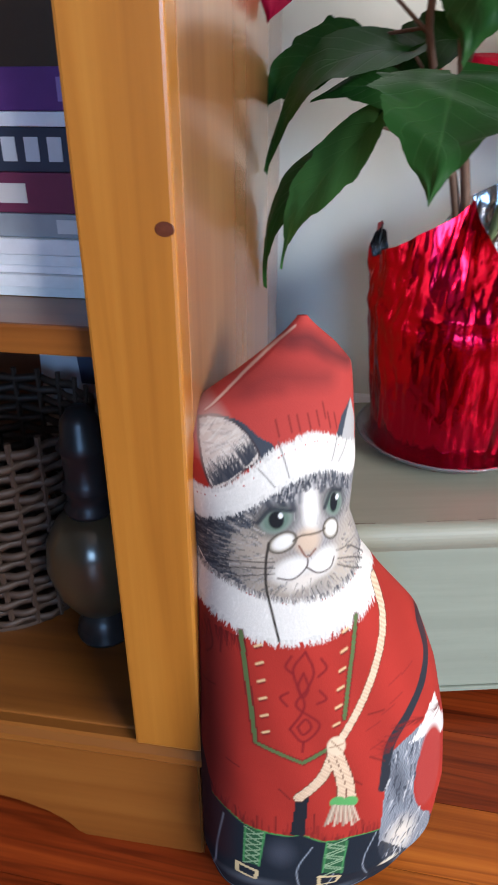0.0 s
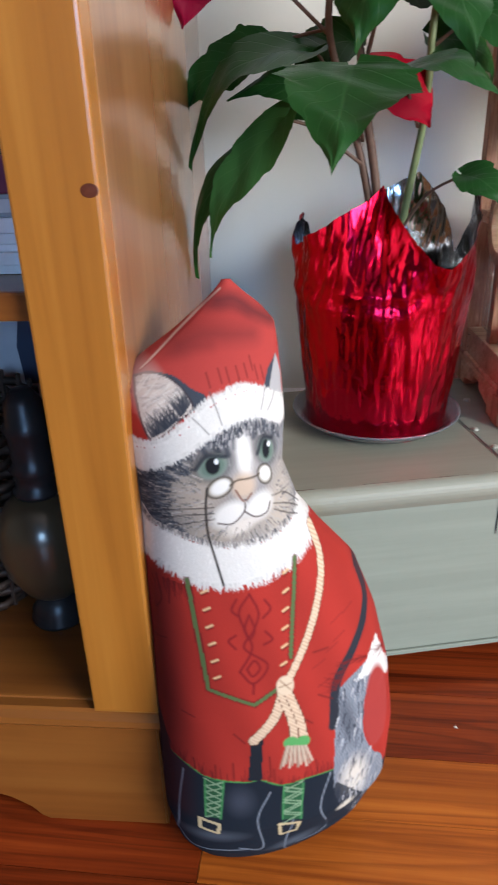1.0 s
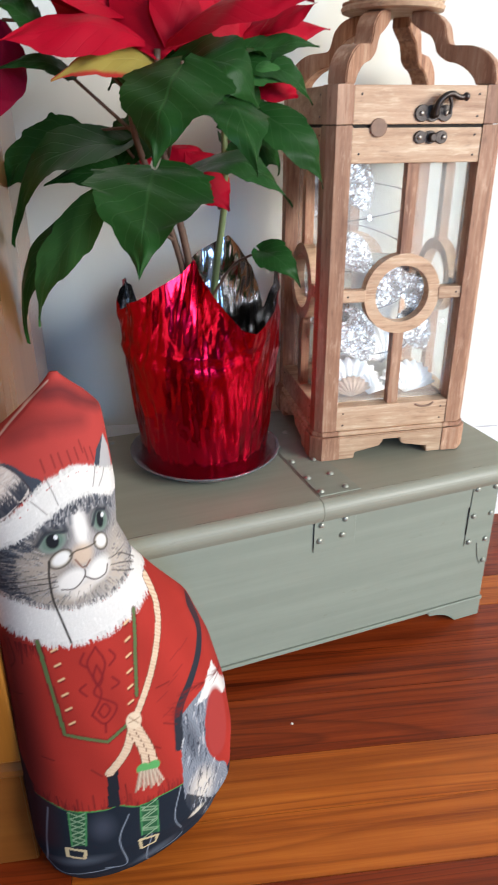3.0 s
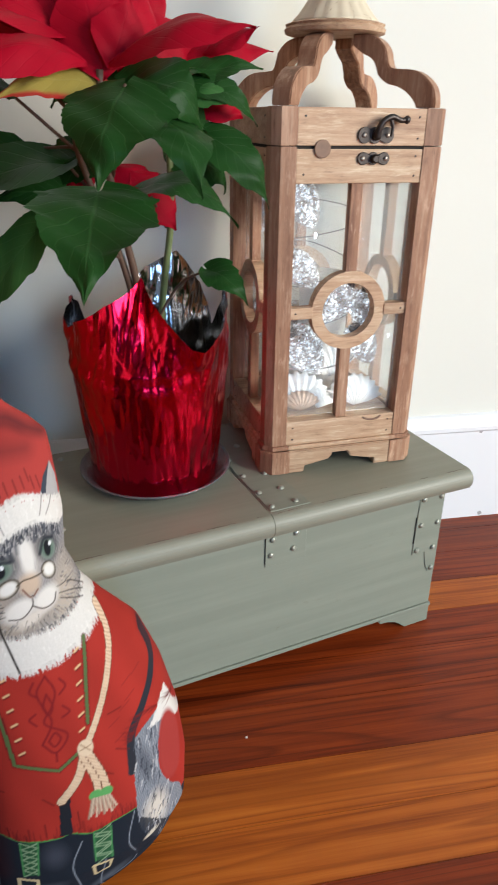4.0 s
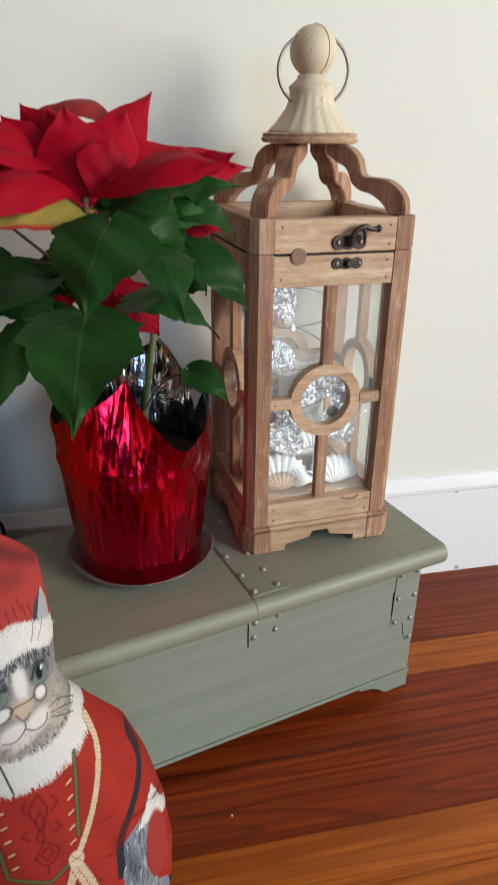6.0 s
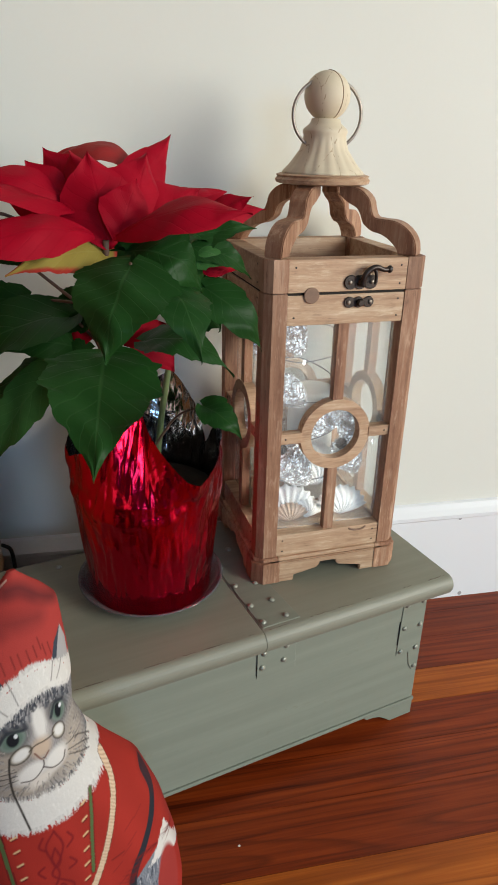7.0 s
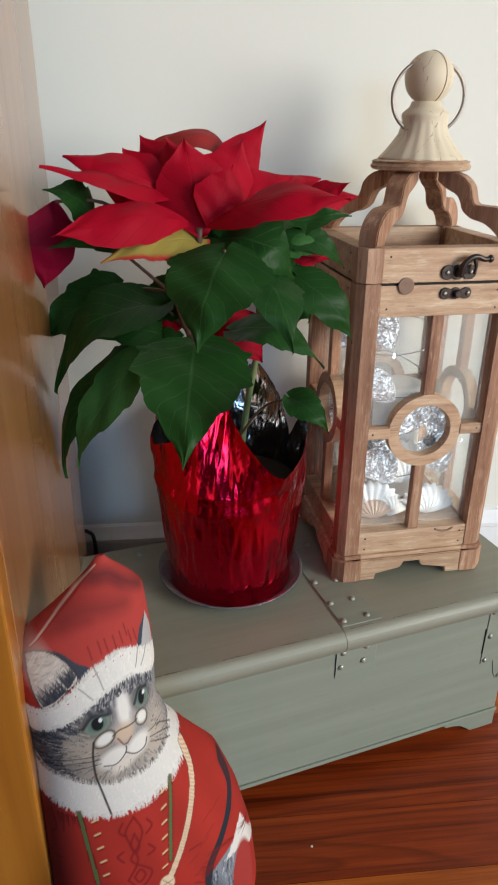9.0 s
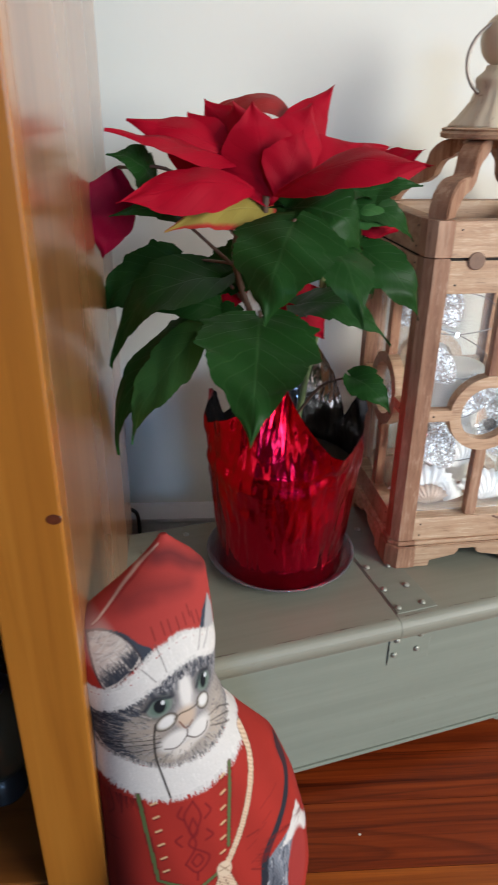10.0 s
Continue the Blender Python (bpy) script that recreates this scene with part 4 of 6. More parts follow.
# height, left edge, right edge, thickness of the front
DOLL_V_KEYS = np.array([-0.006, 0.004, 0.02, 0.05, 0.10, 0.15, 0.20, 0.24, 0.27, 0.295, 0.325, 0.36, 0.385, 0.402, 0.412, 0.420, 0.432, 0.441, 0.449])
DOLL_L_KEYS = np.array([-0.048, -0.062, -0.073, -0.080, -0.079, -0.077, -0.075, -0.075, -0.075, -0.074, -0.076, -0.080, -0.0795, -0.066, -0.050, -0.037, -0.020, -0.009, -0.001])
DOLL_R_KEYS = np.array([0.040, 0.064, 0.086, 0.105, 0.110, 0.107, 0.097, 0.083, 0.058, 0.040, 0.030, 0.034, 0.034, 0.0335, 0.033, 0.0325, 0.0225, 0.012, 0.004])
DOLL_D_KEYS = np.array([0.020, 0.030, 0.043, 0.056, 0.066, 0.068, 0.065, 0.059, 0.054, 0.051, 0.053, 0.050, 0.041, 0.032, 0.026, 0.021, 0.012, 0.007, 0.003])


def doll_row(v):
    return (np.interp(v, DOLL_V_KEYS, DOLL_L_KEYS), np.interp(v, DOLL_V_KEYS, DOLL_R_KEYS), np.interp(v, DOLL_V_KEYS, DOLL_D_KEYS))


def inside(U, V, poly):
    m = np.zeros(U.shape, bool)
    for (x0, y0), (x1, y1) in zip(poly, poly[1:] + poly[:1]):
        if y0 != y1:
            m ^= ((y0 > V) != (y1 > V)) & (U < (x1 - x0) * (V - y0) / (y1 - y0) + x0)
    return m


def near(U, V, pts):
    """Distance to a polyline."""
    best = np.full(U.shape, 9.0)
    for (x0, y0), (x1, y1) in zip(pts, pts[1:]):
        dx, dy = x1 - x0, y1 - y0
        t = np.clip(((U - x0) * dx + (V - y0) * dy) / (dx * dx + dy * dy + 1e-12), 0, 1)
        best = np.minimum(best, np.hypot(U - x0 - t * dx, V - y0 - t * dy))
    return best


def doll_paint(U, V):
    """The printed cloth: coat, hat, fur trims, grey fur, cords and laces."""
    rs = np.random.RandomState(4)
    grain = rs.rand(*U.shape)
    hair = np.sin(U * 2600 + 3 * np.sin(V * 700)) * 0.5 + 0.5
    jag = 0.0028 * np.abs((U * 330 + 0.4 * np.sin(U * 900)) % 1.0 - 0.5) * 2
    UJ, VJ = U + 0.0007 * np.sin(V * 3000), V + jag
    red, navy, white = np.array((0.335, 0.026, 0.018)), np.array((0.010, 0.015, 0.024)), np.array((0.60, 0.58, 0.55))
    rgb = np.zeros(U.shape + (3,))
    rgb[:] = red
    rgb *= (0.93 + 0.07 * np.sin(U * 160 + V * 60))[..., None]

    def fill(mask, colour, k=1.0):
        k = np.where(mask, k, 0.0)[..., None]
        rgb[:] = rgb * (1 - k) + np.array(colour) * k

    def stroke(pts, width, colour, k=1.0, soft=0.0004):
        d = near(U, V, curve(pts) if len(pts) > 2 else pts)
        a = np.clip((width / 2 + soft - d) / (2 * soft), 0, 1) * k
        rgb[:] = rgb * (1 - a[..., None]) + np.array(colour) * a[..., None]

    def spot(c, ru, rv, colour, k=1.0, tilt=0.0, soft=0.15):
        x, y = U - c[0], V - c[1]
        x, y = x * math.cos(tilt) + y * math.sin(tilt), -x * math.sin(tilt) + y * math.cos(tilt)
        d = np.hypot(x / ru, y / rv)
        a = np.clip((1 + soft - d) / (2 * soft), 0, 1) * k
        rgb[:] = rgb * (1 - a[..., None]) + np.array(colour) * a[..., None]

    rows = V[:, V.shape[1] // 4]

    def hairs(count, where, length, width, colours, aim, spread=0.5, k=0.85, seed=1):
        """Many short tapering brush strokes. where gives a place for three random numbers, aim the angle there."""
        rnd = random.Random(seed)
        for i in range(count):
            x, y = where(rnd)
            a = aim(x, y) + rnd.uniform(-spread, spread)
            ln = length * rnd.uniform(0.6, 1.3)
            r0, r1 = np.searchsorted(rows, (y - ln - 0.012, y + ln + 0.012))
            if r1 - r0 < 2:
                continue
            u, v = U[r0:r1], V[r0:r1]
            px, py = (u - x) * math.cos(a) + (v - y) * math.sin(a), np.abs(-(u - x) * math.sin(a) + (v - y) * math.cos(a))
            t = px / ln
            m = np.clip((width * (1 - t) - py) / 0.0004 + 0.5, 0, 1) * ((t > 0) & (t < 1)) * k
            c = np.array(rnd.choice(colours))
            rgb[r0:r1] = rgb[r0:r1] * (1 - m[..., None]) + c * m[..., None]

    def along(line):
        def pick(rnd):
            j = rnd.uniform(0, len(line) - 1.001)
            i = int(j)
            f = j - i
            return (line[i][0] * (1 - f) + line[i + 1][0] * f, line[i][1] * (1 - f) + line[i + 1][1] * f)
        return pick

    def within(poly):
        xs, ys = [q[0] for q in poly], [q[1] for q in poly]

        def pick(rnd):
            for _ in range(60):
                x, y = rnd.uniform(min(xs), max(xs)), rnd.uniform(min(ys), max(ys))
                if inside(np.array([x]), np.array([y]), poly)[0]:
                    return x, y
            return xs[0], ys[0]
        return pick
    # the hat's cloth is more faded than the coat's
    fill(V > 0.372, (0.34, 0.042, 0.036), 0.9)
    # trousers and boots
    hem = curve([(-0.0728, 0.1154), (-0.0648, 0.1113), (-0.0509, 0.1041), (-0.0277, 0.102), (-0.0162, 0.1033), (-0.0008, 0.0955), (0.0196, 0.097), (0.0381, 0.0966)])
    fill(inside(U, V, hem + [(0.2, 0.0), (0.2, -0.1), (-0.2, -0.1), (-0.2, 0.1)]), navy)
    fill(inside(U, V, [(-0.0904, 0.1954), (-0.0785, 0.1566), (-0.0747, 0.1279), (-0.0685, 0.1091), (-0.0674, 0.0826), (-0.0803, 0.0011), (-0.1287, 0.0225), (-0.1025, 0.199)]), navy)
    stroke(hem, 0.0016, (0.06, 0.22, 0.06))
    for pts in ([(-0.0322, 0.0242), (-0.0141, 0.0218), (-0.0191, 0.0608), (-0.0096, 0.0897)], [(0.0036, 0.0914), (0.0077, 0.0574), (0.0053, 0.0065), (0.0407, -0.0326)], [(-0.074, 0.0348), (-0.0654, 0.0217), (-0.043, 0.0216), (-0.0255, 0.022)], [(0.0366, 0.0944), (0.0296, 0.0593), (0.0382, 0.0261), (0.0133, 0.0164)], [(-0.0672, 0.1049), (-0.0723, 0.0673), (-0.0752, 0.0228)]):
        stroke(pts, 0.0009, (0.30, 0.34, 0.40), 0.8)
    spot([(-0.051, 0.0419)][0], 0.018, 0.006, (0.10, 0.12, 0.15), 0.6, 0.0, 0.7)
    spot([(0.0099, 0.0212)][0], 0.016, 0.005, (0.10, 0.12, 0.15), 0.6, 0.3, 0.7)
    spot([(-0.0308, 0.082)][0], 0.008, 0.012, (0.07, 0.08, 0.11), 0.5, 0.0, 0.7)
    # green laces and buckles
    for a, b in (([(-0.0538, 0.1016), (-0.0554, 0.0646)], [(-0.0414, 0.1027), (-0.0452, 0.0631)]), ([(0.0005, 0.0952), (-0.0006, 0.0577)], [(0.0149, 0.0929), (0.0139, 0.0531)])):
        fill(inside(U, V, a + b[::-1]), (0.02, 0.085, 0.035))
        for s0, s1 in ((a, b), (b, a)):
            zig = [((s0 if i % 2 else s1)[0][0] * (1 - i / 6) + (s0 if i % 2 else s1)[1][0] * i / 6, s0[0][1] * (1 - i / 6) + s0[1][1] * i / 6) for i in range(7)]
            d = near(U, V, zig)
            fill(d < 0.0007, (0.20, 0.30, 0.18))
        stroke(a, 0.0012, (0.06, 0.24, 0.08))
        stroke(b, 0.0012, (0.06, 0.24, 0.08))
    for q in ([(-0.0599, 0.061), (-0.0464, 0.0568), (-0.0477, 0.0464), (-0.0599, 0.0514), (-0.0599, 0.061)], [(-0.0029, 0.0526), (0.013, 0.0493), (0.011, 0.0376), (-0.0013, 0.0373), (-0.0029, 0.0526)]):
        fill(near(U, V, q) < 0.0013, (0.52, 0.42, 0.24))
    # grey fur, sleeve and cuff at the flank
    fur = (0.13 + 0.13 * hair)[..., None] * np.array((0.92, 1.0, 1.16))
    flank = inside(U, V, curve([(0.0421, 0.1621), (0.0574, 0.1687), (0.0752, 0.1723), (0.0793, 0.1627), (0.0684, 0.1458), (0.0665, 0.1156), (0.0771, 0.0904), (0.0907, 0.0695), (0.1, 0.0076), (0.0847, -0.0088), (0.0455, 0.0558), (0.0392, 0.0928)], 4))
    rgb[:] = np.where(flank[..., None], fur, rgb)
    spot([(0.0589, 0.0761)][0], 0.012, 0.020, (0.62, 0.56, 0.48), 0.85, 0.1, 0.5)
    spot([(0.0515, 0.1352)][0], 0.006, 0.020, (0.03, 0.035, 0.05), 0.6, 0.2, 0.6)
    fill(inside(UJ, VJ, [(0.0869, 0.1861), (0.0958, 0.1626), (0.1145, 0.1351), (0.0756, 0.1628), (0.0597, 0.1643), (0.0704, 0.1731)]), white)
    spot([(0.0808, 0.1293)][0], 0.014, 0.034, (0.30, 0.035, 0.03), 1.0, 0.0, 0.08)
    fill(inside(U, V, [(0.042, 0.0814), (0.0659, 0.0537), (0.1092, 0.0168), (0.1154, -0.0443), (0.0575, -0.0333), (0.0361, 0.0332)]), navy, 0.9)
    spot([(0.0525, 0.0491)][0], 0.008, 0.004, (0.6, 0.55, 0.45), 0.9, 0.4, 0.3)
    stroke([(0.0774, 0.24), (0.0812, 0.2204), (0.0746, 0.2059), (0.0601, 0.1881), (0.0438, 0.1684), (0.0396, 0.136)], 0.0078, (0.02, 0.022, 0.03))
    for i in range(6):
        q = [(0.0642, 0.2203), (0.0537, 0.2174), (0.0539, 0.2046), (0.0474, 0.1989), (0.0362, 0.1902), (0.0395, 0.175)][i]
        stroke([q, (q[0] - 0.010, q[1] - 0.004)], 0.0007, (0.16, 0.012, 0.012), 0.8)
    # printed shading: cloth colour darkened in soft bands along the side seams
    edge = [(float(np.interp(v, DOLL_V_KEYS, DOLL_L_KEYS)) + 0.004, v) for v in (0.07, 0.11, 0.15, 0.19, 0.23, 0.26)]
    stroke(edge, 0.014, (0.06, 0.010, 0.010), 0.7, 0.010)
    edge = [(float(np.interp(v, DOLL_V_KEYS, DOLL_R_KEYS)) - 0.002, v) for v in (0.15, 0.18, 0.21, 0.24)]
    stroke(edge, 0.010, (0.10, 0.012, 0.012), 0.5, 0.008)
    # collar and hat trim in ragged white fur
    col_up = curve([(-0.0736, 0.3088), (-0.0685, 0.2997), (-0.0578, 0.2946), (-0.0434, 0.2886), (-0.0278, 0.284), (-0.0132, 0.2825), (0.0034, 0.283), (0.0172, 0.2875), (0.0277, 0.2926), (0.0314, 0.2962)])
    col_lo = curve([(-0.0744, 0.2789), (-0.0694, 0.2744), (-0.0587, 0.2673), (-0.0445, 0.2597), (-0.0289, 0.2567), (-0.0111, 0.2572), (0.0087, 0.2617), (0.0266, 0.2683), (0.0385, 0.2754), (0.0398, 0.286)])
    brim_up = curve([(-0.0774, 0.3579), (-0.0749, 0.3549), (-0.0699, 0.3528), (-0.0582, 0.3549), (-0.0442, 0.3635), (-0.0284, 0.3751), (-0.0128, 0.3807), (0.0033, 0.3822), (0.0293, 0.37)])
    brim_lo = curve([(-0.0746, 0.3397), (-0.0672, 0.3387), (-0.0548, 0.3432), (-0.0411, 0.3503), (-0.0264, 0.3594), (-0.0103, 0.365), (0.0059, 0.3655), (0.025, 0.3564)])
    for line in (brim_up, brim_lo, col_up, col_lo):
        line.insert(0, (-0.11, line[0][1]))
        line.append((0.07, line[-1][1]))
    face = inside(U, V, brim_lo + col_up[::-1])
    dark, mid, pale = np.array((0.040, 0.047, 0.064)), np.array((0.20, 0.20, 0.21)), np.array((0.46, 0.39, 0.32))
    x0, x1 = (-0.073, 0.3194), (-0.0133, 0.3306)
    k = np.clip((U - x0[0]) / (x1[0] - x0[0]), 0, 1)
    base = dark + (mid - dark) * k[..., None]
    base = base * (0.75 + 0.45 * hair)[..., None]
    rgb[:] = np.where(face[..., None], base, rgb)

    def spot_in(*a, **b):
        keep = rgb.copy()
        spot(*a, **b)
        rgb[:] = np.where(face[..., None], rgb, keep)
    # pale cheeks and chin, grey brow, white blaze and muzzle
    spot_in((-0.0407, 0.3194), 0.020, 0.020, pale * 0.72, 0.85, 0.2, 0.6)
    spot_in((-0.0236, 0.2916), 0.034, 0.011, pale * 0.66, 0.85, 0.2, 0.6)
    spot_in((0.0171, 0.3012), 0.012, 0.026, pale * 0.85, 0.85, -0.2, 0.6)
    spot_in((-0.0197, 0.3478), 0.010, 0.012, (0.24, 0.24, 0.25), 0.8, 0.0, 0.6)
    spot_in((-0.0055, 0.3392), 0.010, 0.022, (0.36, 0.33, 0.31), 0.8, 0.0, 0.6)
    for q, r in (((-0.0282, 0.3559), (-0.0224, 0.3427)), ((-0.021, 0.3594), (-0.0177, 0.3437)), ((-0.0134, 0.3614), (-0.0128, 0.3478)), ((-0.0034, 0.3619), (-0.0055, 0.3549)), ((0.0031, 0.3614), (0.0004, 0.3518)), ((0.0103, 0.3599), (0.0085, 0.3523)), ((0.0179, 0.3584), (0.0165, 0.3498)), ((-0.0352, 0.3533), (-0.031, 0.3442))):
        stroke([q, r], 0.0034, dark, 0.8, 0.001)
    spot_in((-0.0072, 0.3427), 0.0052, 0.0165, white, 0.95, 0.05, 0.35)
    spot_in((-0.0194, 0.3037), 0.0125, 0.0085, white, 0.95, 0.35, 0.3)
    spot_in((0.001, 0.3053), 0.0105, 0.0085, white, 0.95, 0.6, 0.3)
    spot_in((-0.0129, 0.2941), 0.0110, 0.0042, (0.55, 0.50, 0.45), 0.9, 0.3, 0.4)
    spot_in((-0.0091, 0.322), 0.0080, 0.0085, (0.46, 0.35, 0.26), 0.9, 0.3, 0.35)
    # eyes, plain ovals with a dark rim
    for c, ru, rv in (((-0.0285, 0.3377), 0.0098, 0.0072), ((0.0093, 0.3412), 0.0062, 0.0084)):
        spot((c[0], c[1] + 0.0012), ru * 1.36, rv * 1.36, (0.015, 0.016, 0.02), 0.85, 0.35, 0.35)
        spot(c, ru * 1.04, rv * 1.04, (0.18, 0.21, 0.19), 1.0, 0.35, 0.15)
        spot(c, ru * 0.86, rv * 0.88, (0.10, 0.145, 0.118), 1.0, 0.35, 0.2)
        spot((c[0], c[1] + 0.0006), ru * 0.47, rv * 0.76, (0.008, 0.009, 0.012), 1.0, 0.0, 0.12)
        stroke([(c[0] - ru * 1.1, c[1] - rv * 0.1), (c[0] - ru * 0.3, c[1] + rv * 0.95), (c[0] + ru * 0.9, c[1] + rv * 0.75)], 0.0026, (0.02, 0.022, 0.03), 0.9, 0.0006)
        spot((c[0] + 0.0026, c[1] + 0.0030), 0.0014, 0.0017, (0.6, 0.62, 0.64), 1.0)
    # spectacles, nose and mouth
    for c, ru, rv in (((-0.0252, 0.3235), 0.0082, 0.0056), ((0.007, 0.3255), 0.0050, 0.0064)):
        spot(c, ru * 1.16, rv * 1.2, (0.05, 0.04, 0.03), 1.0, 0.45, 0.07)
        spot(c, ru * 0.95, rv * 0.95, (0.40, 0.37, 0.32), 1.0, 0.45, 0.15)
        spot((c[0] + 0.0004, c[1] + 0.0004), ru * 0.78, rv * 0.76, (0.60, 0.59, 0.57), 1.0, 0.45, 0.2)
    stroke([(-0.0187, 0.324), (-0.0135, 0.3265), (-0.0068, 0.326), (-0.0011, 0.326), (0.0026, 0.327)], 0.0012, (0.06, 0.045, 0.03))
    stroke([(-0.0092, 0.3123), (-0.0102, 0.3043), (-0.0187, 0.2972), (-0.028, 0.2987)], 0.0011, (0.05, 0.035, 0.035))
    stroke([(-0.0102, 0.3043), (-0.0025, 0.2987), (0.006, 0.2997), (0.0091, 0.3058)], 0.0011, (0.05, 0.035, 0.035))
    stroke([(-0.0151, 0.3199), (-0.0098, 0.3113), (-0.0042, 0.3154)], 0.0013, (0.16, 0.08, 0.06))
    nose = (-0.0092, 0.3144)
    face_poly = brim_lo + col_up[::-1]

    def outward(x, y):
        return math.atan2(y - nose[1], x - nose[0])

    def clear(pick):
        """Keeps brush strokes off the eyes and the muzzle."""
        spots = [(-0.0285, 0.3387), (0.0094, 0.3422), (-0.0193, 0.3058), (0.0009, 0.3058), (-0.0088, 0.323), (-0.0252, 0.3235), (0.007, 0.3255), (-0.0072, 0.3432)]

        def go(rnd):
            for _ in range(40):
                x, y = pick(rnd)
                if all(math.hypot(x - a, (y - b) * 1.2) > 0.0115 for a, b in spots):
                    return x, y
            return -0.2, 0.3
        return go
    hairs(900, clear(within(face_poly)), 0.0060, 0.00055, ((0.03, 0.034, 0.045), (0.06, 0.065, 0.08), (0.30, 0.29, 0.29), (0.42, 0.38, 0.34)), outward, 0.35, 0.55, 3)
    hairs(320, clear(within([(-0.0738, 0.3285), (-0.0526, 0.3422), (-0.0402, 0.3468), (-0.0393, 0.3356), (-0.0516, 0.3296), (-0.0565, 0.3073), (-0.0454, 0.2921), (-0.0599, 0.2951), (-0.0722, 0.3043)])), 0.006, 0.0008, ((0.02, 0.024, 0.034), (0.03, 0.036, 0.05), (0.08, 0.085, 0.10)), outward, 0.3, 0.75, 21)
    hairs(150, clear(within([(-0.0326, 0.3528), (-0.0169, 0.3619), (0.0225, 0.3564), (0.0223, 0.3432), (0.0036, 0.3528), (-0.0131, 0.3498), (-0.0284, 0.3468)])), 0.006, 0.0008, ((0.02, 0.024, 0.034), (0.04, 0.045, 0.06), (0.30, 0.29, 0.29)), lambda x, y: 1.5, 0.3, 0.75, 22)
    # ears
    fill(inside(U, V, curve([(-0.0572, 0.3974), (-0.045, 0.3948), (-0.0354, 0.3867), (-0.0266, 0.3807), (-0.0311, 0.3751), (-0.0364, 0.3731), (-0.0458, 0.368), (-0.0549, 0.3614), (-0.0496, 0.3822)], 4)), dark)
    ear = curve([(-0.0668, 0.3943), (-0.0571, 0.3964), (-0.0468, 0.3923), (-0.0392, 0.3832), (-0.0368, 0.3746), (-0.0458, 0.3685), (-0.0574, 0.3589), (-0.0633, 0.3574), (-0.067, 0.369), (-0.0682, 0.3847)], 4)
    stroke(ear + ear[:1], 0.0026, (0.04, 0.03, 0.035), 0.85)
    fill(inside(U, V, ear), (0.46, 0.40, 0.36))
    spot((-0.0591, 0.3832), 0.009, 0.018, (0.52, 0.43, 0.38), 0.7, 0.2, 0.6)
    keep, in_ear = rgb.copy(), inside(U, V, ear)
    hairs(130, within(ear), 0.012, 0.0006, ((0.60, 0.55, 0.50), (0.30, 0.27, 0.26), (0.50, 0.45, 0.41)), lambda x, y: 0.5, 0.5, 0.6, 21)
    hairs(120, along([(-0.0372, 0.3776), (-0.0441, 0.37), (-0.0545, 0.3625), (-0.0624, 0.3579)]), 0.012, 0.0008, ((0.03, 0.033, 0.045), (0.06, 0.06, 0.07)), lambda x, y: 1.9, 0.5, 0.8, 22)
    rgb[:] = np.where(in_ear[..., None], rgb, keep)
    fill(inside(U, V, [(0.0273, 0.3994), (0.0305, 0.3878), (0.03, 0.3761), (0.0291, 0.3695), (0.0173, 0.3786), (0.0217, 0.3893)]), (0.34, 0.33, 0.33))
    fill(inside(U, V, [(0.0273, 0.3994), (0.0217, 0.3893), (0.0173, 0.3786), (0.013, 0.3807), (0.0185, 0.3913)]), dark)
    shade = (0.95 + 0.05 * grain)[..., None]
    band = inside(UJ, VJ, col_up + col_lo[::-1])
    rgb[:] = np.where(band[..., None], white * shade, rgb)
    band = inside(UJ, VJ - 0.0002, brim_up + brim_lo[::-1])
    rgb[:] = np.where(band[..., None], white * shade, rgb)
    for line in (brim_up, brim_lo, col_up, col_lo):
        fill(near(U, V, line) < 0.0019, white)
    lo_col = (white, white * 0.92, white * 0.8)
    hairs(340, along(col_lo), 0.0062, 0.0010, lo_col, lambda x, y: -1.57 + 4.0 * (x + 0.01), 0.3, 0.95, 5)
    hairs(700, along([(x, y + 0.0022) for x, y in col_up]), 0.0046, 0.0006, ((0.07, 0.07, 0.08), (0.22, 0.20, 0.19), (0.42, 0.38, 0.34)), lambda x, y: -1.57 + 5.0 * (x + 0.01), 0.4, 0.75, 6)
    hairs(300, along(brim_lo), 0.0040, 0.0008, lo_col, lambda x, y: -1.45, 0.35, 0.95, 7)
    hairs(420, along(brim_up), 0.0040, 0.0009, lo_col, lambda x, y: 1.7, 0.4, 0.95, 8)
    hairs(160, within([(0.0428, 0.1594), (0.0735, 0.1712), (0.0665, 0.1156), (0.0858, 0.0752), (0.0849, -0.0057), (0.0441, 0.0635)]), 0.011, 0.0008, ((0.02, 0.025, 0.04), (0.45, 0.45, 0.46), (0.10, 0.11, 0.14)), lambda x, y: -1.8, 0.3, 0.8, 9)
    hairs(260, within(col_up + col_lo[::-1]), 0.006, 0.0006, ((0.45, 0.44, 0.43), (0.9, 0.88, 0.85), (0.6, 0.58, 0.55)), lambda x, y: -1.57 + 4.0 * (x + 0.01), 0.35, 0.15, 11)
    hairs(200, within(brim_up + brim_lo[::-1]), 0.006, 0.0006, ((0.45, 0.44, 0.43), (0.9, 0.88, 0.85), (0.6, 0.58, 0.55)), lambda x, y: 1.6, 0.4, 0.15, 12)
    # printed shading again: dark red hatching below the collar, at hem and cuff
    hairs(90, along([(-0.0819, 0.255), (-0.0659, 0.2587), (-0.0494, 0.2554)]), 0.012, 0.0007, ((0.10, 0.008, 0.008), (0.2, 0.014, 0.012)), lambda x, y: -1.5, 0.25, 0.6, 13)
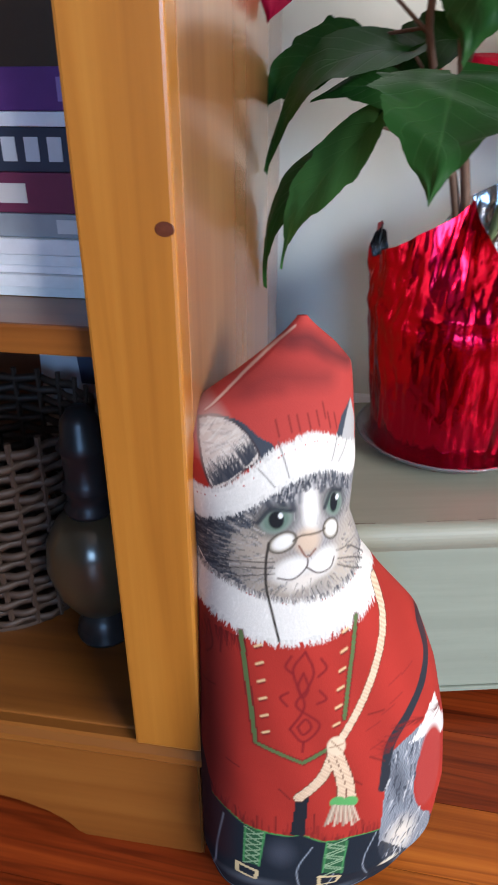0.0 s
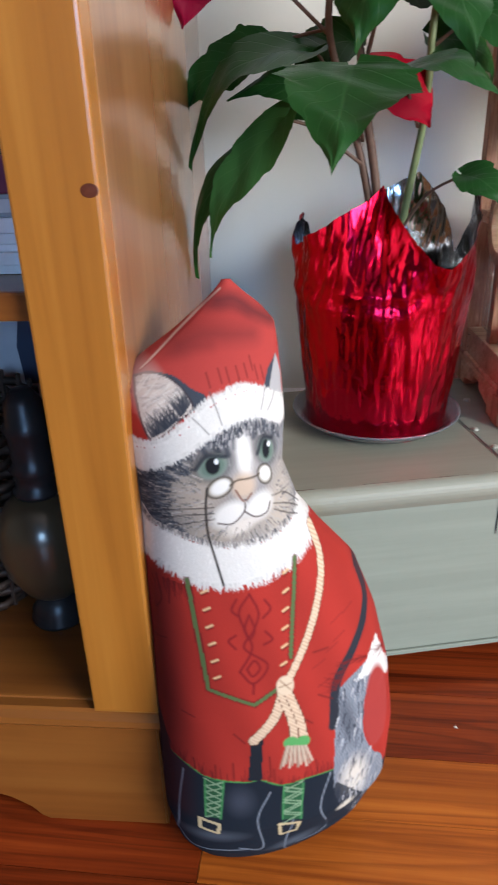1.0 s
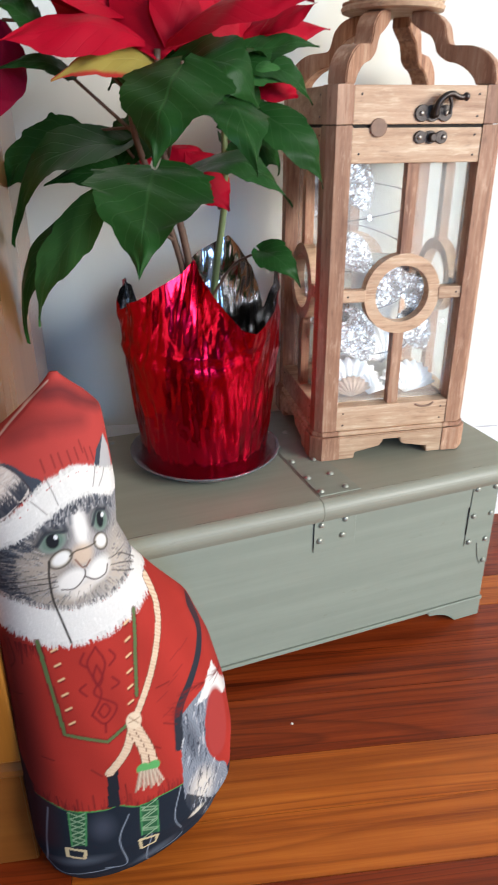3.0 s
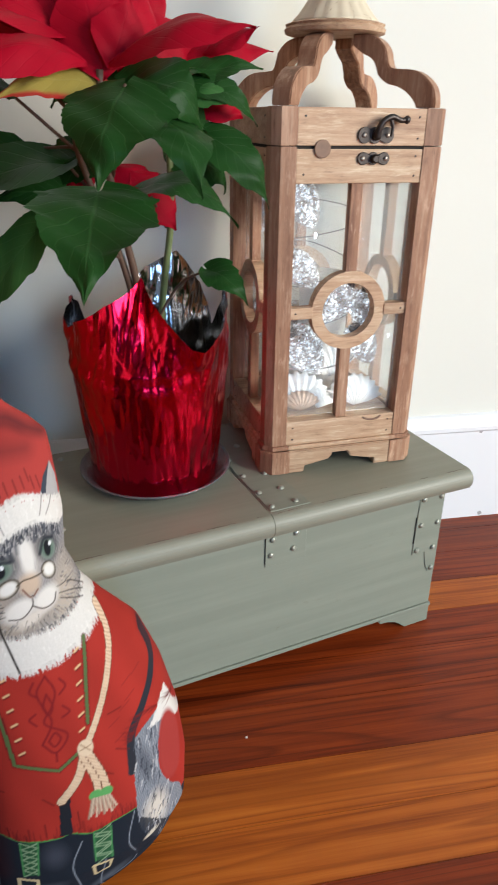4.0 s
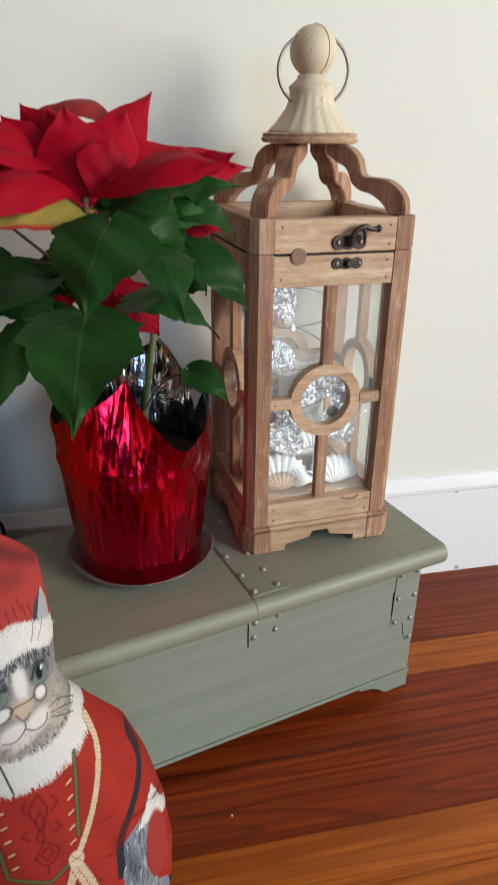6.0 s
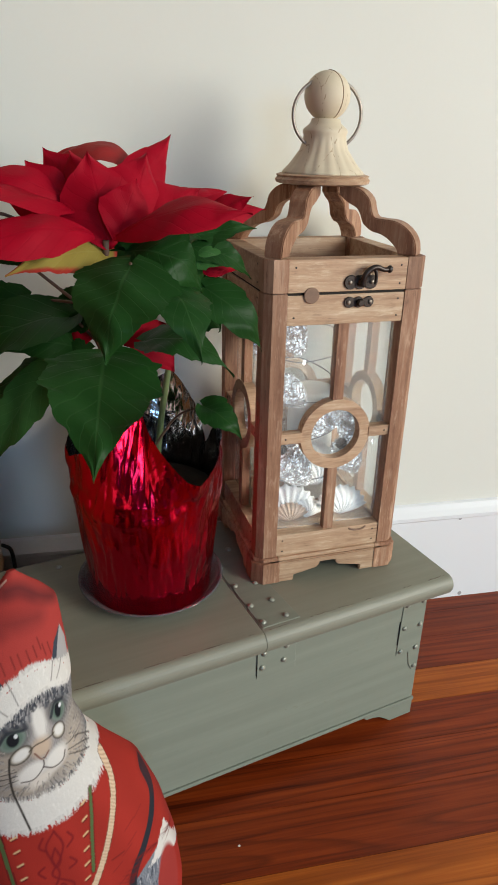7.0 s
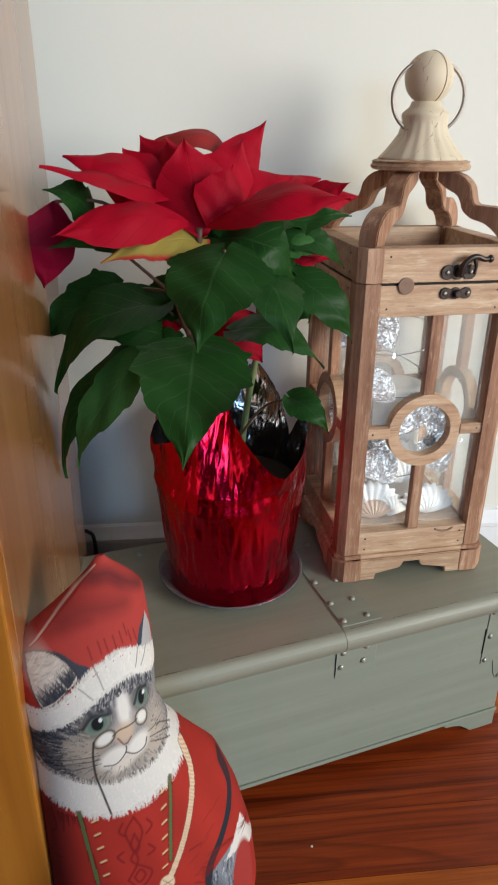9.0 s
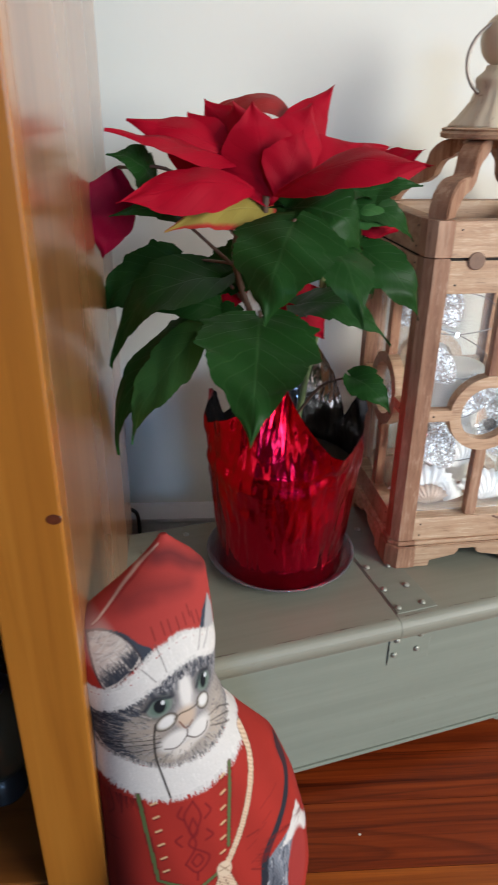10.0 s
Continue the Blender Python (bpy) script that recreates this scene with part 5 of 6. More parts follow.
    hairs(110, along(hem), 0.011, 0.0008, ((0.12, 0.010, 0.010), (0.2, 0.014, 0.012)), lambda x, y: 1.57, 0.25, 0.6, 14)
    hairs(60, along([(0.1043, 0.2037), (0.1119, 0.1638), (0.0562, 0.181), (0.0434, 0.1638)]), 0.014, 0.0008, ((0.12, 0.010, 0.010),), lambda x, y: 2.9, 0.4, 0.6, 15)
    # cord of the spectacles, whiskers and brow hairs over the fur
    stroke([(-0.0334, 0.324), (-0.0351, 0.3103), (-0.0349, 0.2921), (-0.0319, 0.2744), (-0.0285, 0.2557)], 0.0016, (0.03, 0.025, 0.022))
    for q in ([(-0.0301, 0.3103), (-0.0461, 0.3103), (-0.0607, 0.3093)], [(-0.03, 0.3063), (-0.0481, 0.3058), (-0.062, 0.3027)], [(-0.0298, 0.3022), (-0.0434, 0.3007), (-0.055, 0.2982)], [(0.011, 0.3093), (0.0222, 0.3073), (0.0364, 0.2941)], [(0.0119, 0.3037), (0.0236, 0.2992), (0.0339, 0.2926)], [(0.0118, 0.2997), (0.022, 0.2936), (0.0316, 0.2891)]):
        stroke(q, 0.0008, (0.03, 0.024, 0.024), 0.85, 0.0003)
    for q in ([(-0.0196, 0.363), (-0.0217, 0.3731), (-0.0243, 0.3832)], [(-0.0286, 0.3584), (-0.0334, 0.3645), (-0.0373, 0.369)], [(0.0086, 0.3675), (0.0112, 0.3731), (0.0137, 0.3797)], [(0.0136, 0.366), (0.0179, 0.3706), (0.0215, 0.3761)]):
        stroke(q, 0.0008, (0.08, 0.07, 0.07), 0.8, 0.0003)
    # hat: stitched seam, printed folds, a few straw marks
    stroke([(-0.0629, 0.3989), (-0.0443, 0.4121), (-0.0239, 0.4267), (-0.0044, 0.4434)], 0.0012, (0.26, 0.02, 0.018))
    a, b = (-0.0629, 0.3989), (-0.0035, 0.4439)
    for i in range(44):
        t = i / 44
        q = (a[0] + (b[0] - a[0]) * t, a[1] + (b[1] - a[1]) * t)
        stroke([q, (q[0] + 0.0009, q[1] + 0.0007)], 0.0009, (0.60, 0.42, 0.34), 0.9, 0.0003)
    stroke([(-0.0073, 0.4363), (0.0037, 0.4363), (0.0153, 0.4277), (0.0274, 0.4212)], 0.008, (0.07, 0.018, 0.02), 0.75, 0.004)
    stroke([(-0.014, 0.4333), (-0.0005, 0.4328), (0.0106, 0.4282)], 0.006, (0.12, 0.02, 0.022), 0.6, 0.004)
    stroke([(-0.0372, 0.4115), (-0.0224, 0.4166), (-0.0058, 0.4156), (0.0105, 0.4141)], 0.010, (0.14, 0.022, 0.022), 0.65, 0.006)
    stroke([(-0.0465, 0.4065), (-0.0328, 0.41), (-0.019, 0.41)], 0.005, (0.17, 0.022, 0.022), 0.5, 0.004)
    for q in ((-0.0234, 0.3857), (-0.0155, 0.3873), (-0.0103, 0.3873), (-0.0035, 0.3873), (0.0023, 0.3883), (0.0096, 0.3862), (0.0141, 0.3852), (0.0069, 0.3923)):
        stroke([q, (q[0] - 0.001, q[1] + 0.009)], 0.0007, (0.08, 0.01, 0.01), 0.9)
    # coat front: green-edged panel, studs, stitched ornament
    bib_l = [(-0.0511, 0.2597), (-0.0486, 0.2249), (-0.0453, 0.1789)]
    bib = bib_l + [(-0.0311, 0.1733), (-0.0166, 0.1669), (0.0043, 0.1799)]
    for pts in (bib, [(0.0224, 0.2648), (0.016, 0.232), (0.0109, 0.1991)]):
        fill(near(U, V, pts) < 0.0022, (0.10, 0.012, 0.012), 0.7)
        fill(near(U, V, pts) < 0.0013, (0.085, 0.125, 0.045))
    for i in range(6):
        for a, b in ([(-0.0411, 0.2512), (-0.0388, 0.1884)], [(0.0143, 0.2577), (0.0058, 0.1951)]):
            t = i / 5.0
            q = (a[0] + (b[0] - a[0]) * t, a[1] + (b[1] - a[1]) * t)
            stroke([(q[0] - 0.002, q[1] - 0.0006), (q[0] + 0.0018, q[1] + 0.0012)], 0.0016, (0.62, 0.42, 0.22))
            stroke([(q[0] - 0.002, q[1] - 0.0022), (q[0] + 0.002, q[1] - 0.0004)], 0.0010, (0.10, 0.01, 0.01))
    dk = (0.17, 0.010, 0.012)
    for pts in ([(-0.0126, 0.2477), (-0.0205, 0.2363), (-0.0181, 0.223), (-0.0146, 0.2094), (-0.0241, 0.1929)], [(-0.0126, 0.2477), (-0.0078, 0.2341), (-0.0124, 0.222), (-0.0196, 0.2102), (-0.0052, 0.1965), (-0.0157, 0.1834), (-0.0241, 0.1929)], [(-0.0143, 0.2332), (-0.018, 0.2239), (-0.0154, 0.2162), (-0.0115, 0.2228), (-0.0143, 0.2332)], [(-0.0193, 0.1946), (-0.014, 0.2006), (-0.0107, 0.1944), (-0.016, 0.189), (-0.0193, 0.1946)], [(-0.0157, 0.1834), (-0.0165, 0.1757)], [(-0.0214, 0.245), (-0.0252, 0.2378), (-0.0212, 0.233)], [(-0.0028, 0.2422), (0.0005, 0.2356), (-0.0051, 0.2301)], [(-0.0243, 0.2196), (-0.0292, 0.2158), (-0.0253, 0.21)], [(-0.0046, 0.2204), (-0.0004, 0.2143), (-0.0064, 0.2113)]):
        stroke(pts, 0.0017, dk, 0.9)
    for q in ([(-0.0689, 0.2594), (-0.0676, 0.2422), (-0.071, 0.2329)], [(-0.062, 0.2588), (-0.0633, 0.2396)], [(-0.032, 0.1442), (-0.0249, 0.136)], [(0.0159, 0.151), (0.0232, 0.1443)], [(0.0288, 0.1653), (0.0402, 0.1582)], [(-0.0636, 0.1567), (-0.0562, 0.1545)], [(-0.046, 0.1161), (-0.0463, 0.1046)], [(-0.0342, 0.1188), (-0.0345, 0.1057)], [(-0.0598, 0.1186), (-0.0592, 0.1094)], [(-0.0064, 0.1117), (-0.0063, 0.0999)], [(-0.0089, 0.1227), (-0.0086, 0.1042)], [(0.025, 0.1112), (0.0262, 0.0987)], [(-0.0737, 0.2079), (-0.0676, 0.2112)], [(0.0274, 0.1981), (0.0395, 0.1979)]):
        stroke(q, 0.0010, (0.10, 0.008, 0.008), 0.85)
    fill(inside(U, V, [(-0.0204, 0.1424), (-0.0123, 0.144), (-0.0155, 0.1022), (-0.0247, 0.1037)]), (0.012, 0.014, 0.02))
    # twisted cord and tassel
    for pts, w in (([(0.0408, 0.2795), (0.0432, 0.2653), (0.042, 0.2523), (0.0356, 0.2336), (0.0274, 0.2155), (0.0158, 0.1953), (0.0059, 0.1785)], 0.0052), ([(0.004, 0.1758), (-0.0019, 0.1587), (-0.0099, 0.1475), (-0.0192, 0.1377)], 0.0068), ([(0.0021, 0.174), (0.0084, 0.151), (0.0091, 0.1357)], 0.0060), ([(0.0064, 0.1751), (0.0137, 0.1517), (0.0163, 0.1356)], 0.0056)):
        c = curve(pts)
        d = near(U, V, c)
        fill(d < w / 2 + 0.0006, (0.12, 0.05, 0.03), 0.8)
        twist = (np.sin((U * 0.8 + V) * 2100) > 0.35)
        fill(d < w / 2, (0.62, 0.46, 0.32))
        fill((d < w / 2) & twist, (0.34, 0.22, 0.14), 0.55)
    spot([(0.0055, 0.1786)][0], 0.0062, 0.0075, (0.62, 0.48, 0.34), 1.0, 0.0, 0.1)
    stroke([(0.0012, 0.178), (0.0099, 0.1797)], 0.0008, (0.25, 0.15, 0.09))
    stroke([(0.0021, 0.1832), (0.009, 0.1749)], 0.0008, (0.25, 0.15, 0.09))
    spot([(0.0067, 0.1322)][0], 0.0055, 0.0050, (0.09, 0.30, 0.09), 1.0, 0.0, 0.1)
    spot([(0.0155, 0.1308)][0], 0.0055, 0.0050, (0.09, 0.30, 0.09), 1.0, 0.0, 0.1)
    for i in range(12):
        a, b = [(0.0035, 0.1296), (0.0175, 0.1264)], [(-0.0017, 0.1114), (0.0219, 0.1083)]
        t = i / 11.0
        stroke([(a[0][0] + (a[1][0] - a[0][0]) * t, a[0][1] + (a[1][1] - a[0][1]) * t), (b[0][0] + (b[1][0] - b[0][0]) * t, b[0][1] + (b[1][1] - b[0][1]) * t + 0.002 * (i % 3))], 0.0016, (0.50, 0.40, 0.30) if i % 2 else (0.30, 0.22, 0.16))
    return np.clip(rgb * (0.985 + 0.03 * grain[..., None]), 0, 1)


def build_doll():
    nv, nu = 520, 270
    vs = np.linspace(DOLL_V_KEYS[0], DOLL_V_KEYS[-1], nv)
    # soften the keyed outline
    ker = np.hanning(11)
    ker /= ker.sum()
    lo, hi, dp = doll_row(vs)

    def soft(a):
        return np.convolve(np.pad(a, 5, mode="edge"), ker, mode="valid")
    lo, hi, dp = soft(lo), soft(hi), soft(dp)
    ang = np.linspace(-math.pi / 2, math.pi / 2, nu)
    s = np.sin(ang)
    c, h = (lo + hi) / 2, (hi - lo) / 2
    U = c[:, None] + h[:, None] * s[None, :]
    V = np.repeat(vs[:, None], nu, 1)
    D = dp[:, None] * np.cos(ang)[None, :] ** 0.9
    # small puckers along the seam
    D = D + 0.0006 * np.sin(V * 260 + U * 90) * np.exp(-np.cos(ang)[None, :] * 4)
    V = V - np.where(V < 0.03, (0.03 - V) / 0.03, 0) * D * 0.16
    back_ang = np.linspace(math.pi / 2, 3 * math.pi / 2, 60)[1:-1]
    Ub = c[:, None] + h[:, None] * np.sin(back_ang)[None, :]
    Db = 0.7 * dp[:, None] * np.cos(back_ang)[None, :]
    Vb = np.repeat(vs[:, None], len(back_ang), 1)
    U, V, D = np.hstack([U, Ub]), np.hstack([V, Vb]), np.hstack([D, Db])
    n = U.shape[1]
    co = np.array(DOLL_O)[None, None, :] + U[..., None] * np.array(DOLL_U) + V[..., None] * np.array(DOLL_V) + D[..., None] * np.array(DOLL_N)
    co[..., 2] = np.maximum(co[..., 2], 0.0008)
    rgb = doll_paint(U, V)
    half = (n - nu) // 2
    rgb[:, nu:nu + half] = rgb[:, nu - 3:nu - 2]
    rgb[:, nu + half:] = rgb[:, 2:3]
    idx = np.arange(nv * n).reshape(nv, n)
    a, b = idx[:-1], idx[1:]
    quads = np.stack([a, np.roll(a, -1, 1), np.roll(b, -1, 1), b], -1).reshape(-1, 4)
    faces = quads.tolist() + [idx[0][::-1].tolist(), idx[-1].tolist()]
    me = bpy.data.meshes.new("cloth_doll")
    me.from_pydata(co.reshape(-1, 3).tolist(), [], faces)
    col = me.color_attributes.new("cloth_print", "FLOAT_COLOR", "POINT")
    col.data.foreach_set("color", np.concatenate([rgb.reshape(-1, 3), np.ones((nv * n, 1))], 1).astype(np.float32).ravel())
    me.polygons.foreach_set("use_smooth", [True] * len(me.polygons))
    s = Nodes("printed_cloth", 0.85)
    at = s.t.nodes.new("ShaderNodeAttribute")
    at.attribute_name = "cloth_print"
    fine = s.noise(s.coords((1, 1, 1), vary=False), 900.0, 2)
    big = s.noise(s.coords((1, 1, 1), vary=False), 16.0, 3)
    c2 = s.mix(s.math("MULTIPLY", big, 0.3), at.outputs["Color"], (0.48, 0.44, 0.44), "MULTIPLY")
    s.link(c2, "Base Color")
    s.b.inputs["Specular IOR Level"].default_value = 0.15
    s.bump(s.math("ADD", s.math("MULTIPLY", fine, 0.5), big), 0.25, 0.001)
    me.materials.append(s.m)
    return tagged(new("cloth_doll", me), "stuffed cloth cat doll printed with a red santa coat and hat", "doll")


build_doll()

# ---------------------------------------------------------------- pine bookcase
BX, BY, BD, BW, BHT = -0.155, 0.264, 0.69, 0.95, 1.7
BK = pose(BX, BY, 0, 0, 0.0, 2.0) @ pose(-BX, -BY, 0)
bookcase = thing("bookcase", BK, "amber varnished pine bookcase with a scrolled plinth", "bookcase")
part("side_panel", box((BX - 0.02, BY + 0.0205, 0.0), (BX, BD, BHT), 0.002), M_PINE_SIDE, bookcase, "amber pine side board, greyed for sheen")
part("side_panel", box((BX - BW, BY + 0.0205, 0.0), (BX - BW + 0.02, BD, BHT), 0.002), M_PINE, bookcase)
part("stile", box((BX - 0.050, BY, 0.1285), (BX + 0.0005, BY + 0.02, BHT), 0.002), M_PINE, bookcase)
part("stile", box((BX - BW, BY, 0.1285), (BX - BW + 0.050, BY + 0.02, BHT), 0.002), M_PINE, bookcase)
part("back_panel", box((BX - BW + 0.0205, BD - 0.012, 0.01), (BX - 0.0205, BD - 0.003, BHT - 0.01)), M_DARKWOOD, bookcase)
part("top_board", box((BX - BW - 0.02, BY - 0.02, BHT), (BX + 0.02, BD, BHT + 0.025), 0.004), M_PINE_X, bookcase)
for z in (0.112, 0.432, 0.78, 1.12, 1.42):
    part("shelf", box((BX - BW + 0.021, BY + 0.012, z), (BX - 0.0205, BD - 0.0125, z + 0.018), 0.002), M_PINE_X, bookcase)
arc = [(BX - 0.002, 0.0), (BX - 0.105, 0.0), (BX - 0.112, 0.004), (BX - 0.120, 0.014), (BX - 0.135, 0.024), (BX - 0.16, 0.033), (BX - 0.19, 0.038)]
left = [(-(x - BX) + BX - BW, z) for x, z in arc[::-1]]
part("plinth", prism(arc + left + [(BX - BW + 0.002, 0.112), (BX - 0.002, 0.112)], BY + 0.001, BY + 0.019, "XZ", 0.0015), M_PINE_X, bookcase)
part("plinth_moulding", prism([(BY + 0.019, 0.1125), (BY - 0.001, 0.1125), (BY - 0.003, 0.116), (BY - 0.002, 0.121), (BY + 0.003, 0.1245), (BY + 0.004, 0.128), (BY + 0.019, 0.128)], BX - BW, BX + 0.001, "YZ"), M_PINE_X, bookcase)
M_KNOT = plain("pine_knot", (0.09, 0.022, 0.008), 0.4, 0.0, 0.5, 300.0)
part("knot", lathe([(0.0052, 0.0), (0.0047, 0.0005), (0.001, 0.0006)], 20), M_KNOT, bookcase, "dark knot in the pine").matrix_basis = pose(BX - 0.0048, BY + 0.0002, 0.506, 90) @ Matrix.Diagonal((1.0, 0.75, 1, 1))

# books lying flat in a pile
def book(z0, z1, x0, x1, y0, y1, cover, name, label):
    m = plain(name, cover, 0.45, 0.0, 0.2, 60.0)
    b = thing("book", BK, label, "book", "pile of books")
    t = 0.0016
    part("cover", box((x0, y0, z0), (x1, y1, z0 + t), 0.0005), m, b)
    part("cover", box((x0, y0, z1 - t), (x1, y1, z1), 0.0005), m, b)
    part("spine", box((x0, y0 - 0.0015, z0), (x1, y0 + 0.001, z1), 0.0008), m, b)
    part("pages", box((x0 + 0.002, y0 + 0.0015, z0 + t), (x1 - 0.002, y1 - 0.002, z1 - t)), M_PAPER, b)
    return b


def mark(b, x0, x1, z0, z1, y, colour, name):
    return part("lettering", box((x0, y - 0.0003, z0), (x1, y + 0.0003, z1)), plain(name, colour, 0.4), b)


SH = 0.4503
for i, (z0, z1, x1, y0) in enumerate(((SH, 0.4565, -0.2, 0.330), (0.4567, 0.4645, -0.204, 0.327), (0.4647, 0.4695, -0.203, 0.331), (0.4697, 0.4765, -0.206, 0.329), (0.4767, 0.4861, -0.202, 0.328))):
    book(z0, z1, -0.52, x1, y0, 0.55, (0.78 + 0.02 * (i % 3), 0.79, 0.80), "magazine_white", "thin white paperback lying flat in a pile")
b = book(0.4863, 0.500, -0.51, -0.207, 0.332, 0.55, (0.30, 0.32, 0.34), "book_silver", "silver-grey book lying flat in a pile")
mark(b, -0.245, -0.225, 0.489, 0.497, 0.3302, (0.6, 0.6, 0.6), "print_pale")
b = book(0.5003, 0.523, -0.50, -0.206, 0.333, 0.55, (0.16, 0.03, 0.07), "book_maroon", "maroon hardback book lying flat")
mark(b, -0.30, -0.262, 0.506, 0.517, 0.3312, (0.7, 0.65, 0.6), "print_cream")
b = book(0.5233, 0.547, -0.50, -0.222, 0.333, 0.54, (0.03, 0.04, 0.065), "book_navy", "dark navy hardback book with silver lettering")
for i in range(4):
    mark(b, -0.245 - 0.014 * i, -0.2365 - 0.014 * i, 0.529, 0.542, 0.3312, (0.55, 0.57, 0.6), "print_silver")
book(0.5473, 0.555, -0.50, -0.206, 0.332, 0.55, (0.78, 0.79, 0.82), "book_white", "thin white book lying flat in a pile")
b = book(0.5553, 0.577, -0.50, -0.207, 0.332, 0.55, (0.10, 0.03, 0.17), "book_purple", "purple hardback book on top of the pile")
mark(b, -0.235, -0.222, 0.560, 0.572, 0.3302, (0.3, 0.2, 0.45), "print_violet")

# turned bottle lamp
jug = thing("table_lamp", BK @ pose(-0.268, 0.375, 0.1303), "small olive glazed lamp base with black turned neck and foot", "lamp base")
part("foot", lathe([(0.024, 0.0), (0.025, 0.004), (0.022, 0.008), (0.0235, 0.012), (0.019, 0.018), (0.017, 0.028)], 32), M_BLACK, jug, "black turned foot", True)
part("body", lathe([(0.017, 0.028), (0.026, 0.036), (0.037, 0.056), (0.042, 0.080), (0.039, 0.104), (0.030, 0.120), (0.019, 0.130)], 40), M_BRONZE, jug, "glossy olive-brown body", True)
part("neck", lathe([(0.019, 0.130), (0.0205, 0.134), (0.0165, 0.138), (0.0175, 0.150), (0.0205, 0.154), (0.0165, 0.159), (0.0175, 0.185), (0.0205, 0.190), (0.017, 0.195), (0.015, 0.212), (0.008, 0.222)], 32), M_BLACK, jug, "black ringed neck", True)

def flat_band(pts, half):
    """A broad flat strip of cane that follows a closed line."""
    bm = bmesh.new()
    rows = []
    for i, q in enumerate(pts):
        q = Vector(q)
        out = Vector((q.x, q.y, 0)).normalized()
        rows.append([bm.verts.new(q + out * o + Vector((0, 0, h))) for o, h in ((0.0008, -half * 0.9), (0.0022, 0.0), (0.0008, half * 0.9), (-0.0012, 0.0))])
    n = len(rows)
    for i in range(n):
        for k in range(4):
            bm.faces.new((rows[i][k], rows[i][(k + 1) % 4], rows[(i + 1) % n][(k + 1) % 4], rows[(i + 1) % n][k]))
    bmesh.ops.recalc_face_normals(bm, faces=list(bm.faces))
    return bm


# wicker basket: woven strands round upright stakes
basket = thing("basket", BK @ pose(-0.385, 0.435, 0.1303), "dark brown woven wicker basket on the bottom shelf", "basket")
for j in range(17):
    pts = []
    for i in range(72):
        a = 2 * math.pi * i / 72
        r = 0.086 + 0.0035 * math.sin(14 * a + math.pi * (j % 2)) + 0.0006 * j
        pts.append((r * math.cos(a), r * 0.9 * math.sin(a), 0.006 + j * 0.0108))
    part("strand", flat_band(pts, 0.0052), M_WICKER, basket, smooth=True)
for i in range(24):
    a = 2 * math.pi * i / 24 + 0.13
    part("stake", tube([(0.086 * math.cos(a), 0.077 * math.sin(a), 0.0), (0.096 * math.cos(a), 0.086 * math.sin(a), 0.19)], 0.0028, None, 6), M_WICKER, basket)
part("basket_bottom", lathe([(0.083, 0.0), (0.083, 0.004)], 40), M_WICKER, basket)

# greeting card with a plain dark picture on it
card = thing("greeting_card", BK @ pose(-0.30, 0.545, 0.1303, -6), "pale greeting card with a dark blue shape leaning behind the basket", "card")
part("card_sheet", box((-0.09, 0.0, 0.0), (0.075, 0.002, 0.275), 0.0005), plain("card_white", (0.55, 0.56, 0.58), 0.6), card)
part("printed_shape", prism([(-0.045, 0.16), (0.045, 0.16), (0.05, 0.2), (0.046, 0.25), (0.034, 0.238), (-0.028, 0.238), (-0.042, 0.25), (-0.05, 0.2)], -0.0012, -0.0003, "XZ"), plain("card_blue", (0.03, 0.04, 0.075), 0.6), card)

# black cord end behind the chest
cord = tagged(part("power_cord", tube(smooth_line([(-0.21, 0.775, 0.0), (-0.20, 0.775, 0.12), (-0.192, 0.772, 0.195), (-0.178, 0.768, 0.203), (-0.170, 0.765, 0.185), (-0.170, 0.76, 0.10), (-0.172, 0.76, 0.0)]), 0.0028), M_CORD, None, "", True), "black power cord looped behind the chest", "cord")

# ---------------------------------------------------------------- what the lantern holds
L_M = lantern.matrix_basis


